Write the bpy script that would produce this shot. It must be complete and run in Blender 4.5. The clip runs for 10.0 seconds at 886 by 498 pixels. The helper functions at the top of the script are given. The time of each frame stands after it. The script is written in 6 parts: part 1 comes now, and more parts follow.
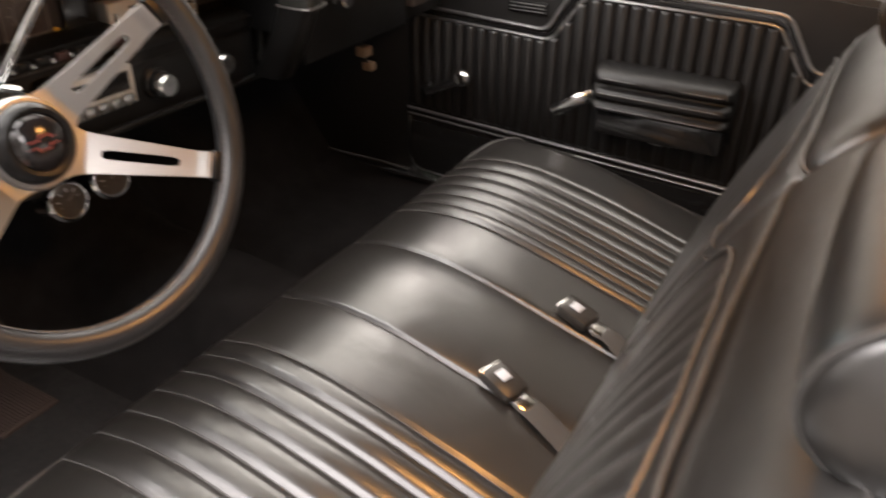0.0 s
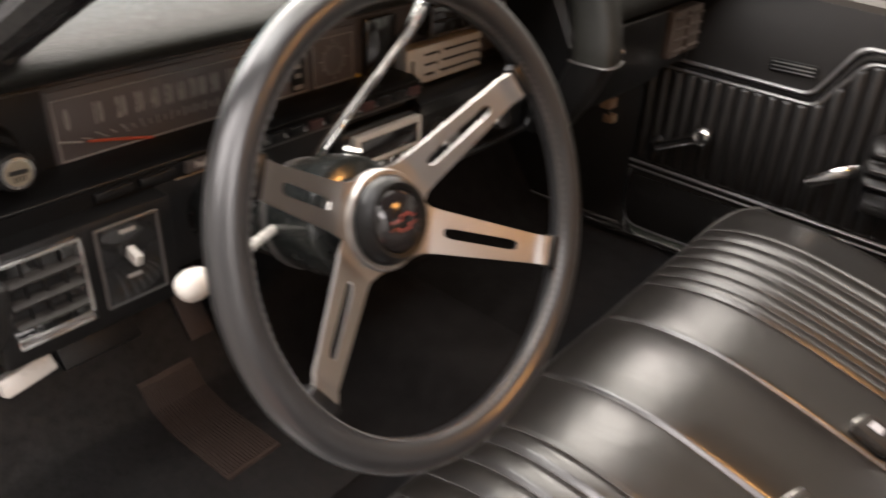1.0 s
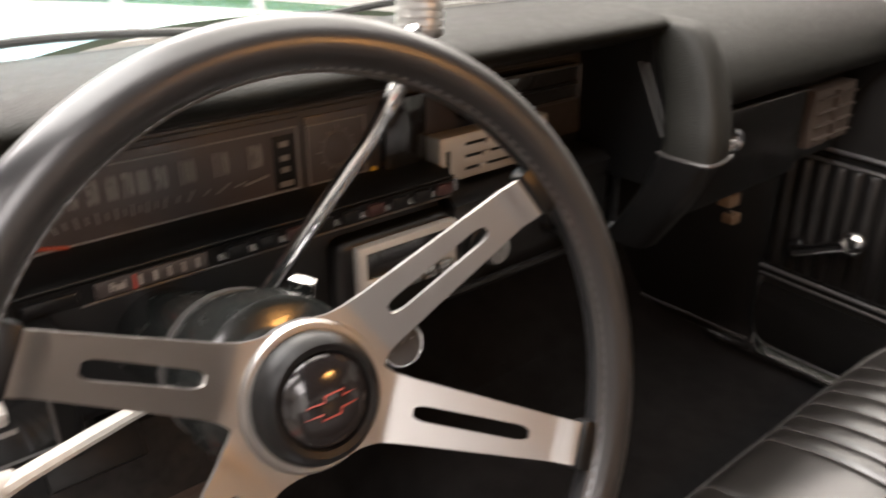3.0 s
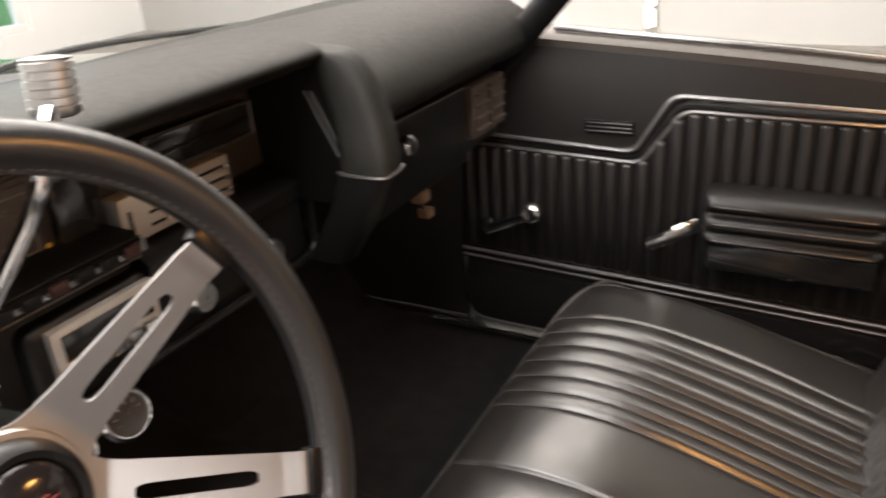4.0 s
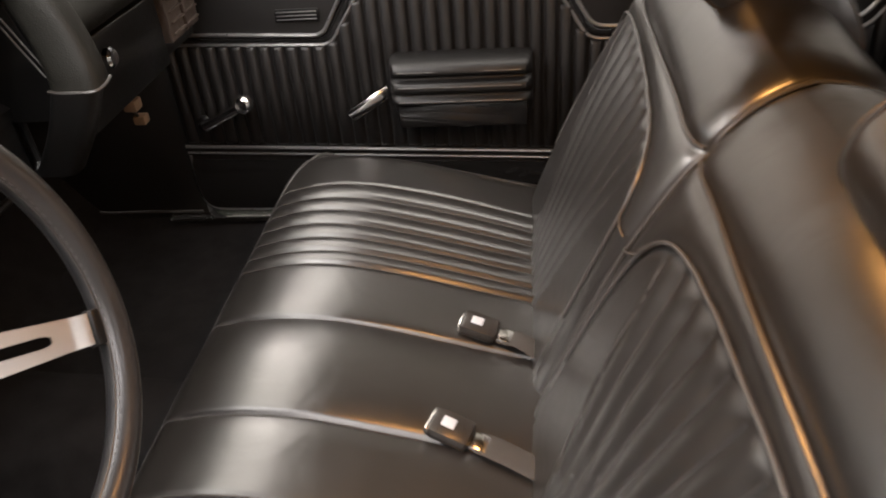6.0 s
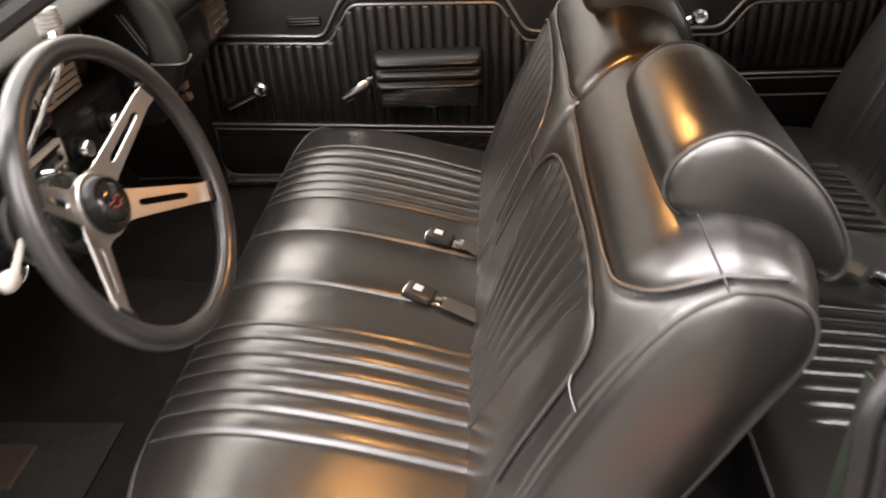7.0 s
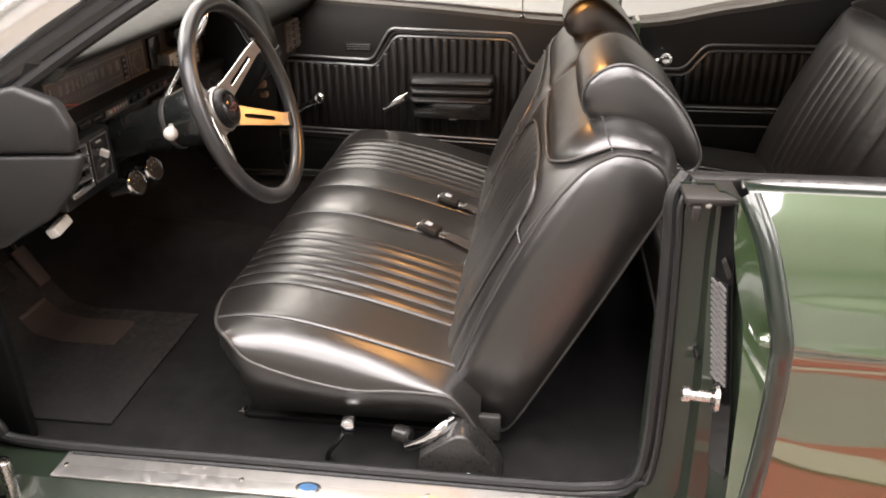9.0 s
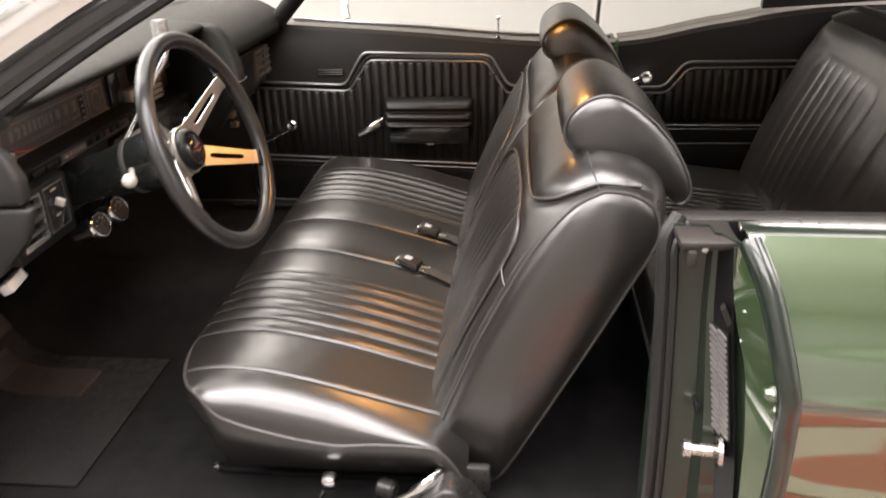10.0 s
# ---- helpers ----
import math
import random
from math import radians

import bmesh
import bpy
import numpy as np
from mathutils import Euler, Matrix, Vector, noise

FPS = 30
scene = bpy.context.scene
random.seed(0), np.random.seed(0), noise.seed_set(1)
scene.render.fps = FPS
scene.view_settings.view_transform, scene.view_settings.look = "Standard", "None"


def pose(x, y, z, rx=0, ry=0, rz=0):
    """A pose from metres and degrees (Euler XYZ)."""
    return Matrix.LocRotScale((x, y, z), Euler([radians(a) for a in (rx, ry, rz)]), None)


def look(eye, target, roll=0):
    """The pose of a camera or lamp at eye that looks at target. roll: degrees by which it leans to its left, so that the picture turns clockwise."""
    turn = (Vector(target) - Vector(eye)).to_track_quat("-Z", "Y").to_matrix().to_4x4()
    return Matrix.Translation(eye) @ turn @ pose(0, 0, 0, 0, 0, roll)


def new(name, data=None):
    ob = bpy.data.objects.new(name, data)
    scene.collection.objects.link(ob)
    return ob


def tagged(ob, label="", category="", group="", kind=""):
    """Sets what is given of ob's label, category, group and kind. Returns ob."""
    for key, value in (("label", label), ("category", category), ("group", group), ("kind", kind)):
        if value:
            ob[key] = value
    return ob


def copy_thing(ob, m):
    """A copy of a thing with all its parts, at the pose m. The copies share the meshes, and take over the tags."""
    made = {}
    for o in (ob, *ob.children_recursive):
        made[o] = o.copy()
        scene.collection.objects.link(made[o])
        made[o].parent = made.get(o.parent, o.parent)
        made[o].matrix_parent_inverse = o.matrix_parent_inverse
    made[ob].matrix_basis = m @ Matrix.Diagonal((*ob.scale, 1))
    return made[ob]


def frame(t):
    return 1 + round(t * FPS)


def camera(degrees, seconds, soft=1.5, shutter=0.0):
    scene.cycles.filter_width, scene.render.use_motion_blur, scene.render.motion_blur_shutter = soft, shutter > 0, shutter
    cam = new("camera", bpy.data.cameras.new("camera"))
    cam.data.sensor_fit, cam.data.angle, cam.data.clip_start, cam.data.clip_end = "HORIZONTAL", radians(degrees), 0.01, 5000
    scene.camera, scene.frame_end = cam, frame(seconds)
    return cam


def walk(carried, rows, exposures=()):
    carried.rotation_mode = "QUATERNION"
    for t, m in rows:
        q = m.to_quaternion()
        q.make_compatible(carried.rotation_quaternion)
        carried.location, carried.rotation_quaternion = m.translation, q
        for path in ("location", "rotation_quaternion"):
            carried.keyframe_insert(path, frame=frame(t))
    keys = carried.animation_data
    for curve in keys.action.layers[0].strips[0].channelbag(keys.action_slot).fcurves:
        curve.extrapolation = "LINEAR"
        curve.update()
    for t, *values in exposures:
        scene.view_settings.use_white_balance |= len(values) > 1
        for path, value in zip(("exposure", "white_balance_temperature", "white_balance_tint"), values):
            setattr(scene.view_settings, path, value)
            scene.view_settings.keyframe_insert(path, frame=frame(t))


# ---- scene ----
cam = camera(59.1, 10.0, soft=1.8, shutter=0.5)
PATH = [
    (0, (0.6504, -0.8443, 1.3135), (-0.0319, 0.3500, 0.4961), 0.50),
    (0.5, (0.5518, -0.8555, 1.3441), (-0.2568, 0.2648, 0.5371), 0.23),
    (1, (0.3780, -0.8785, 1.3315), (-0.4881, 0.2091, 0.5396), 2.20),
    (1.5, (0.2769, -0.7761, 1.2659), (-0.7561, 0.1805, 0.5056), 2.22),
    (2, (0.2675, -0.6692, 1.2504), (-0.9471, 0.0863, 0.5334), 1.38),
    (2.2, (0.2705, -0.6606, 1.2500), (-0.9626, 0.0752, 0.5443), 1.18),
    (3.3, (0.3101, -0.6158, 1.2922), (-0.6984, 0.4456, 0.6469), -1.41),
    (3.5, (0.3135, -0.6245, 1.2952), (-0.6079, 0.5173, 0.6571), -2.23),
    (4, (0.3393, -0.6164, 1.3096), (-0.3616, 0.6584, 0.6437), -4.04),
    (4.5, (0.3800, -0.6273, 1.3191), (-0.1239, 0.7063, 0.5925), -5.16),
    (5, (0.3798, -0.6369, 1.3146), (0.0435, 0.7147, 0.5272), -5.29),
    (5.5, (0.3972, -0.6770, 1.3204), (0.1479, 0.6412, 0.4485), -5.58),
    (5.7, (0.4036, -0.7023, 1.3318), (0.1827, 0.6047, 0.4358), -5.40),
    (6.8, (0.5113, -1.1785, 1.4867), (0.3579, 0.1423, 0.5969), -4.68),
    (7, (0.4892, -1.2895, 1.4914), (0.3536, 0.0491, 0.6255), -3.84),
    (7.5, (0.4799, -1.5013, 1.4773), (0.3492, -0.1406, 0.6457), -2.52),
    (8, (0.5406, -1.6984, 1.4318), (0.3988, -0.3105, 0.6484), -1.37),
    (8.5, (0.5805, -1.8415, 1.4317), (0.4105, -0.4297, 0.6983), -0.59),
    (9, (0.5950, -1.8828, 1.4353), (0.4008, -0.4556, 0.7384), -0.61),
    (9.5, (0.5969, -1.8809, 1.4301), (0.4042, -0.4447, 0.7517), -0.95),
    (10, (0.5877, -1.7899, 1.4544), (0.4293, -0.3493, 0.7763), -1.76),
]
walk(cam, [(t, look(eye, target, roll)) for t, eye, target, roll in PATH],
     [(0.0, -0.06), (1.0, 0.02), (1.7, 0.13), (2.5, 0.12), (4.0, 0.04), (5.5, 0.05), (7.0, 0.14), (8.5, 0.06), (10.0, 0.02)])

# ---- world and lights ----
GROUND = 0.07
world = bpy.data.worlds.new("world")
scene.world = world
world.use_nodes = True
wn = world.node_tree
sky = wn.nodes.new("ShaderNodeTexSky")
sky.sky_type, sky.sun_disc = "NISHITA", False
sky.sun_elevation, sky.sun_rotation = radians(50), radians(90)
wn.links.new(sky.outputs[0], wn.nodes["Background"].inputs[0])
wn.nodes["Background"].inputs[1].default_value = 0.9


def area_lamp(name, m, sx, sy, watts, colour=(1, 1, 1)):
    d = bpy.data.lights.new(name, "AREA")
    d.shape, d.size, d.size_y, d.energy, d.color = "RECTANGLE", sx, sy, watts, colour
    ob = new(name, d)
    ob.matrix_world = m
    return ob


# ---- helpers of this scene ----
BASE = {}


def thing(name, base, label, category, group="", kind=""):
    ob = new(name)
    ob.empty_display_size = 0.05
    ob.location = base
    BASE[ob] = Vector(base)
    return tagged(ob, label, category, group, kind)


def part(name, bm, material, parent=None, label="", smooth=True, sharp=35):
    """One mesh object from a bmesh in world metres, under a thing or a part."""
    me = bpy.data.meshes.new(name)
    bmesh.ops.recalc_face_normals(bm, faces=bm.faces)
    if smooth:
        lim = radians(sharp)
        for e in bm.edges:
            e.smooth = not (len(e.link_faces) == 2 and e.calc_face_angle(0) > lim)
        for f in bm.faces:
            f.smooth = True
    bm.to_mesh(me)
    bm.free()
    me.materials.append(material)
    ob = new(name, me)
    if parent is not None:
        ob.parent = parent
        ob.matrix_parent_inverse = Matrix.Translation(-BASE.get(parent, Vector()))
    if label:
        ob["label"] = label
    return ob


def solid(name, bm, material, label, category, group="", kind="", smooth=True):
    return tagged(part(name, bm, material, None, smooth=smooth), label, category, group, kind)


def curve_pts(pts, n=8, closed=False):
    """Smooth (Catmull-Rom) points through the given ones."""
    p = [Vector(q) for q in pts]
    out = []
    m = len(p)
    for i in range(m if closed else m - 1):
        if closed:
            a, b, c, d = p[i - 1], p[i], p[(i + 1) % m], p[(i + 2) % m]
        else:
            b, c = p[i], p[i + 1]
            a = p[i - 1] if i else b - (c - b)
            d = p[i + 2] if i + 2 < m else c + (c - b)
        for k in range(n):
            t = k / n
            out.append(0.5 * ((2 * b) + (c - a) * t + (2 * a - 5 * b + 4 * c - d) * t * t + (3 * b - a - 3 * c + d) * t ** 3))
    if not closed:
        out.append(p[-1])
    return out


def loft(rings, cap=True, closed=True, bm=None):
    bm = bm or bmesh.new()
    vs = [[bm.verts.new(p) for p in r] for r in rings]
    n = len(vs[0])
    for a, b in zip(vs, vs[1:]):
        for i in range(n if closed else n - 1):
            j = (i + 1) % n
            bm.faces.new((a[i], a[j], b[j], b[i]))
    if cap and closed:
        bm.faces.new(vs[0][::-1])
        bm.faces.new(vs[-1])
    return bm


def tube(pts, r, seg=10, closed=False, bm=None, flat=None):
    """A round bar along points; r is a radius or one for each point. flat: (a, b) gives an oval section."""
    p = [Vector(q) for q in pts]
    n = len(p)
    rings = []
    up = None
    for i in range(n):
        t = (p[(i + 1) % n] - p[i - 1]) if closed else (p[min(i + 1, n - 1)] - p[max(i - 1, 0)])
        t.normalize()
        if up is None:
            up = Vector((0, 0, 1)) if abs(t.z) < 0.9 else Vector((0, 1, 0))
        s = t.cross(up).normalized()
        up = s.cross(t).normalized()
        rr = r[i] if isinstance(r, (list, tuple)) else r
        ra, rb = (flat if flat else (rr, rr))
        rings.append([p[i] + s * (ra * math.cos(2 * math.pi * k / seg)) + up * (rb * math.sin(2 * math.pi * k / seg)) for k in range(seg)])
    if closed:
        rings.append(rings[0])
        bm = loft(rings, cap=False, bm=bm)
        bmesh.ops.remove_doubles(bm, verts=bm.verts, dist=1e-6)
        return bm
    return loft(rings, bm=bm)


def lathe(c, axis, prof, seg=32, bm=None, up=(0, 0, 1)):
    """A turned shape: prof is a list of (distance along the axis, radius)."""
    c, a = Vector(c), Vector(axis).normalized()
    u = Vector(up) if abs(a.dot(Vector(up))) < 0.95 else Vector((0, 1, 0))
    s = a.cross(u).normalized()
    u = s.cross(a)
    rings = [[c + a * d + (s * math.cos(2 * math.pi * k / seg) + u * math.sin(2 * math.pi * k / seg)) * max(r, 1e-4) for k in range(seg)] for d, r in prof]
    return loft(rings, bm=bm)


def rbox(x0, x1, y0, y1, z0, z1, bev=0.004, seg=2, bm=None):
    new_bm = bmesh.new()
    bmesh.ops.create_cube(new_bm, size=1)
    for v in new_bm.verts:
        v.co = ((x0 + x1) / 2 + v.co.x * (x1 - x0), (y0 + y1) / 2 + v.co.y * (y1 - y0), (z0 + z1) / 2 + v.co.z * (z1 - z0))
    if bev:
        bmesh.ops.bevel(new_bm, geom=list(new_bm.edges), offset=min(bev, 0.45 * min(x1 - x0, y1 - y0, z1 - z0)), segments=seg, profile=0.5, affect="EDGES")
    if bm is None:
        return new_bm
    return merge(bm, new_bm)


def merge(bm, other):
    me = bpy.data.meshes.new("tmp")
    other.to_mesh(me)
    other.free()
    bm.from_mesh(me)
    bpy.data.meshes.remove(me)
    return bm


def moved(bm, m):
    bmesh.ops.transform(bm, matrix=m, verts=bm.verts)
    return bm


def prism(poly, axis, a, b, bev=0.0, seg=2):
    """A flat outline (pairs of the two other axes, in order) drawn out along an axis from a to b."""
    bm = bmesh.new()

    def at(p, w):
        return {"x": (w, p[0], p[1]), "y": (p[0], w, p[1]), "z": (p[0], p[1], w)}[axis]
    lo = [bm.verts.new(at(p, a)) for p in poly]
    hi = [bm.verts.new(at(p, b)) for p in poly]
    n = len(poly)
    bm.faces.new(lo)
    bm.faces.new(hi[::-1])
    for i in range(n):
        bm.faces.new((lo[i], hi[i], hi[(i + 1) % n], lo[(i + 1) % n]))
    if bev:
        bmesh.ops.bevel(bm, geom=list(bm.edges), offset=bev, segments=seg, profile=0.5, affect="EDGES")
    return bm


def sheet(f, us, vs, thick=0.0, bm=None):
    """A surface f(u, v) over a grid; thick: drawn out to a solid."""
    bm = bm or bmesh.new()
    g = [[bm.verts.new(f(u, v)) for v in vs] for u in us]
    fs = [bm.faces.new((g[i][j], g[i + 1][j], g[i + 1][j + 1], g[i][j + 1])) for i in range(len(us) - 1) for j in range(len(vs) - 1)]
    if thick:
        bm.normal_update()
        bmesh.ops.solidify(bm, geom=fs, thickness=thick)
    return bm


def ramp(x, pts):
    return float(np.interp(x, [p[0] for p in pts], [p[1] for p in pts]))


def smoothramp(pts):
    """A smooth function through (x, y) pairs."""
    xs, ys = np.array([p[0] for p in pts]), np.array([p[1] for p in pts])
    m = np.gradient(ys, xs)

    def f(x):
        x = min(max(x, xs[0]), xs[-1])
        i = min(max(int(np.searchsorted(xs, x)) - 1, 0), len(xs) - 2)
        h = xs[i + 1] - xs[i]
        t = (x - xs[i]) / h
        return float((2 * t ** 3 - 3 * t * t + 1) * ys[i] + (t ** 3 - 2 * t * t + t) * h * m[i] + (3 * t * t - 2 * t ** 3) * ys[i + 1] + (t ** 3 - t * t) * h * m[i + 1])
    return f


def words(text, m, size, material, parent, name="lettering", sx=1.0, depth=0.0004):
    """Built-in letters as a mesh, centred, in the plane of m."""
    c = bpy.data.curves.new("tmp", "FONT")
    c.offset = size * 0.05
    c.body, c.size, c.align_x, c.align_y, c.extrude = text, size, "CENTER", "CENTER", depth
    c.resolution_u = 2
    tmp = new("tmp", c)
    bpy.context.view_layer.update()
    me = bpy.data.meshes.new_from_object(tmp.evaluated_get(bpy.context.evaluated_depsgraph_get()))
    bpy.data.objects.remove(tmp)
    bpy.data.curves.remove(c)
    bm = bmesh.new()
    bm.from_mesh(me)
    bpy.data.meshes.remove(me)
    moved(bm, m @ Matrix.Diagonal((sx, 1, 1, 1)))
    return part(name, bm, material, parent, smooth=False)


# ---- materials ----
def material(name, colour, rough=0.5, metal=0.0, var=0.12, scale=12.0, rvar=0.08, bump=0.0, bscale=400.0, grain="noise", coat=0.0, emit=0.0, spec=0.5, stretch=(1, 1, 1), sheen=0.0, ior=1.5, wave=0.0):
    m = bpy.data.materials.new(name)
    m.use_nodes = True
    nt = m.node_tree
    b = nt.nodes["Principled BSDF"]
    b.inputs["Metallic"].default_value = metal
    b.inputs["Specular IOR Level"].default_value = spec
    b.inputs["IOR"].default_value = ior
    b.inputs["Coat Weight"].default_value = coat
    b.inputs["Coat Roughness"].default_value = 0.03
    b.inputs["Coat IOR"].default_value = 1.5 if coat < 1 else 2.35
    b.inputs["Sheen Weight"].default_value = sheen
    co = nt.nodes.new("ShaderNodeTexCoord")
    mp = nt.nodes.new("ShaderNodeMapping")
    mp.inputs["Scale"].default_value = stretch
    nt.links.new(co.outputs["Object"], mp.inputs["Vector"])
    n1 = nt.nodes.new("ShaderNodeTexNoise")
    n1.inputs["Scale"].default_value, n1.inputs["Detail"].default_value = scale, 6
    n2 = nt.nodes.new("ShaderNodeTexNoise")
    n2.inputs["Scale"].default_value, n2.inputs["Detail"].default_value = scale * 7, 4
    for n in (n1, n2):
        nt.links.new(mp.outputs[0], n.inputs["Vector"])
    mx = nt.nodes.new("ShaderNodeMix")
    mx.data_type = "RGBA"
    mx.inputs["A"].default_value = (*[c * (1 - var) for c in colour], 1)
    mx.inputs["B"].default_value = (*[min(1, c * (1 + var)) for c in colour], 1)
    nt.links.new(n1.outputs["Fac"], mx.inputs["Factor"])
    nt.links.new(mx.outputs["Result"], b.inputs["Base Color"])
    mr = nt.nodes.new("ShaderNodeMapRange")
    mr.inputs["From Min"].default_value, mr.inputs["From Max"].default_value = 0.3, 0.7
    mr.inputs["To Min"].default_value, mr.inputs["To Max"].default_value = max(0.0, rough - rvar), min(1.0, rough + rvar)
    nt.links.new(n2.outputs["Fac"], mr.inputs["Value"])
    nt.links.new(mr.outputs["Result"], b.inputs["Roughness"])
    if bump:
        if grain == "cells":
            g = nt.nodes.new("ShaderNodeTexVoronoi")
            g.feature = "DISTANCE_TO_EDGE"
            out = g.outputs["Distance"]
        else:
            g = nt.nodes.new("ShaderNodeTexNoise")
            g.inputs["Detail"].default_value = 3
            out = g.outputs["Fac"]
        g.inputs["Scale"].default_value = bscale
        nt.links.new(mp.outputs[0], g.inputs["Vector"])
        bp = nt.nodes.new("ShaderNodeBump")
        bp.inputs["Strength"].default_value, bp.inputs["Distance"].default_value = bump, 0.001
        nt.links.new(out, bp.inputs["Height"])
        nt.links.new(bp.outputs[0], b.inputs["Normal"])
        if wave:
            w1 = nt.nodes.new("ShaderNodeTexNoise")
            w1.inputs["Scale"].default_value, w1.inputs["Detail"].default_value = 13.0, 2.5
            w1.inputs["Distortion"].default_value = 0.6
            nt.links.new(mp.outputs[0], w1.inputs["Vector"])
            bw = nt.nodes.new("ShaderNodeBump")
            bw.inputs["Strength"].default_value, bw.inputs["Distance"].default_value = wave, 0.01
            nt.links.new(w1.outputs["Fac"], bw.inputs["Height"])
            nt.links.new(bw.outputs[0], bp.inputs["Normal"])
    if emit:
        nt.links.new(mx.outputs["Result"], b.inputs["Emission Color"])
        b.inputs["Emission Strength"].default_value = emit
    return m


VINYL = material("black_vinyl", (0.012, 0.0110, 0.0100), 0.315, var=0.2, scale=9, rvar=0.02, bump=0.07, bscale=900, grain="cells", spec=1.0, ior=1.56, wave=0.12)
PIPING = material("black_piping", (0.036, 0.034, 0.032), 0.40, var=0.1, spec=0.8)
DASHPAD = material("dash_vinyl", (0.0090, 0.0090, 0.0075), 0.54, var=0.15, scale=14, rvar=0.04, bump=0.6, bscale=350, grain="cells", spec=0.16)
# black belt vinyl lightened to brown: window light on the ledge, put into colour
BELTVINYL = material("window_lit_belt_vinyl", (0.040, 0.034, 0.028), 0.42, var=0.2, scale=12, rvar=0.04, bump=0.2, bscale=500, grain="cells")
DOORVINYL = material("door_vinyl", (0.0072, 0.0068, 0.0066), 0.46, rvar=0.03, var=0.15, scale=10, bump=0.15, bscale=800, grain="cells")
PLASTIC = material("black_plastic", (0.005, 0.005, 0.005), 0.38, var=0.15, scale=20, rvar=0.04, bump=0.05, bscale=500, spec=0.28)
ARMVINYL = material("glossy_armrest_vinyl", (0.005, 0.0048, 0.0046), 0.46, rvar=0.03, var=0.15, scale=10, bump=0.10, bscale=800, grain="cells", spec=0.36)
COLUMNGREY = material("grey_black_enamel", (0.0095, 0.0108, 0.0102), 0.24, var=0.15, scale=9, rvar=0.05, coat=0.3)
GLOSSBLACK = material("gloss_black_paint", (0.010, 0.010, 0.010), 0.12, var=0.1, scale=8, rvar=0.04, coat=0.4)
PANELDARK = material("instrument_face", (0.032, 0.026, 0.024), 0.45, var=0.1)
CHROME = material("chrome", (0.82, 0.82, 0.82), 0.07, 1.0, var=0.04, scale=20, rvar=0.04)
SATIN = material("satin_chrome", (0.85, 0.85, 0.84), 0.20, 1.0, var=0.05, scale=30, rvar=0.05)
DULLCHROME = material("worn_chrome", (0.55, 0.54, 0.52), 0.2, 1.0, var=0.12, scale=30, rvar=0.08)
BRIGHTBEAD = material("mylar_bead", (0.32, 0.32, 0.32), 0.34, 0.9, var=0.15, scale=25)
SPOKEMETAL = material("satin_spoke_metal", (0.41, 0.40, 0.385), 0.38, 1.0, var=0.05, scale=14, rvar=0.03)
PALEMETAL = material("pale_satin_metal", (0.46, 0.44, 0.40), 0.42, 0.45, var=0.08, scale=30, rvar=0.05)
SILLMETAL = material("worn_sill_aluminium", (0.47, 0.46, 0.445), 0.38, 0.9, var=0.22, scale=11, rvar=0.10)
BRUSHED = material("brushed_aluminium", (0.54, 0.53, 0.515), 0.30, 1.0, var=0.03, scale=3, rvar=0.02)
WHEELGRIP = material("wheel_leather", (0.016, 0.016, 0.0165), 0.32, var=0.08, scale=8, rvar=0.012, spec=0.7)
CARPET = material("black_carpet", (0.0128, 0.0122, 0.0124), 0.95, var=0.55, scale=24, bump=0.9, bscale=700, spec=0.05)
RUBBER = material("black_rubber", (0.012, 0.012, 0.012), 0.5, var=0.3, scale=25, rvar=0.15, bump=0.15, spec=0.35)
HEELPAD = material("brown_rubber", (0.046, 0.031, 0.025), 0.6, var=0.2, scale=25, bump=0.1)
WHITEKNOB = material("ivory_plastic", (0.44, 0.42, 0.385), 0.3, var=0.04)
NUMERAL = material("numeral_paint", (0.215, 0.198, 0.178), 0.6, var=0.08)
REDPAINT = material("red_marking", (0.26, 0.034, 0.022), 0.5, var=0.1)
GREENPAINT = material("green_metallic_paint", (0.035, 0.062, 0.023), 0.30, 0.2, var=0.05, scale=4, rvar=0.01, coat=1.0)
# shaded copy of the body green: jamb and rocker shade is in the colour
SHADEDGREEN = material("shaded_body_green", (0.010, 0.0165, 0.0095), 0.40, 0.1, var=0.15, scale=6, rvar=0.03, coat=0.6)
# body green made near black, standing in for dark reflections on rolled edges
UNLITGREEN = material("unlit_body_green", (0.008, 0.0135, 0.009), 0.30, 0.1, var=0.05, scale=8, rvar=0.01, coat=0.8)
SLATMETAL = material("grey_slat_metal", (0.19, 0.186, 0.18), 0.42, 0.6, var=0.1, scale=30)
THREAD = material("grey_seam_thread", (0.055, 0.053, 0.051), 0.6, var=0.2, scale=300)
HINGEGREY = material("grey_black_plastic", (0.024, 0.023, 0.0215), 0.32, var=0.55, scale=22, rvar=0.10, bump=0.08, bscale=300)
STRAP = material("beige_belt_webbing", (0.16, 0.14, 0.11), 0.7, var=0.15, scale=80, bump=0.5, bscale=900)
STEEL = material("zinc_steel", (0.55, 0.53, 0.50), 0.25, 1.0, var=0.15, scale=40)
WEBBING = material("belt_webbing", (0.030, 0.028, 0.025), 0.7, var=0.2, scale=80, bump=0.5, bscale=900)
LABELWHITE = material("white_label", (0.45, 0.48, 0.52), 0.4, var=0.05)
WALLWHITE = material("white_wall_paint", (0.68, 0.68, 0.665), 0.8, var=0.03, scale=2, bump=0.05, bscale=60)
FLOORGREY = material("sealed_tan_floor", (0.165, 0.146, 0.126), 0.35, var=0.15, scale=1.5, rvar=0.1, bump=0.03, bscale=30)
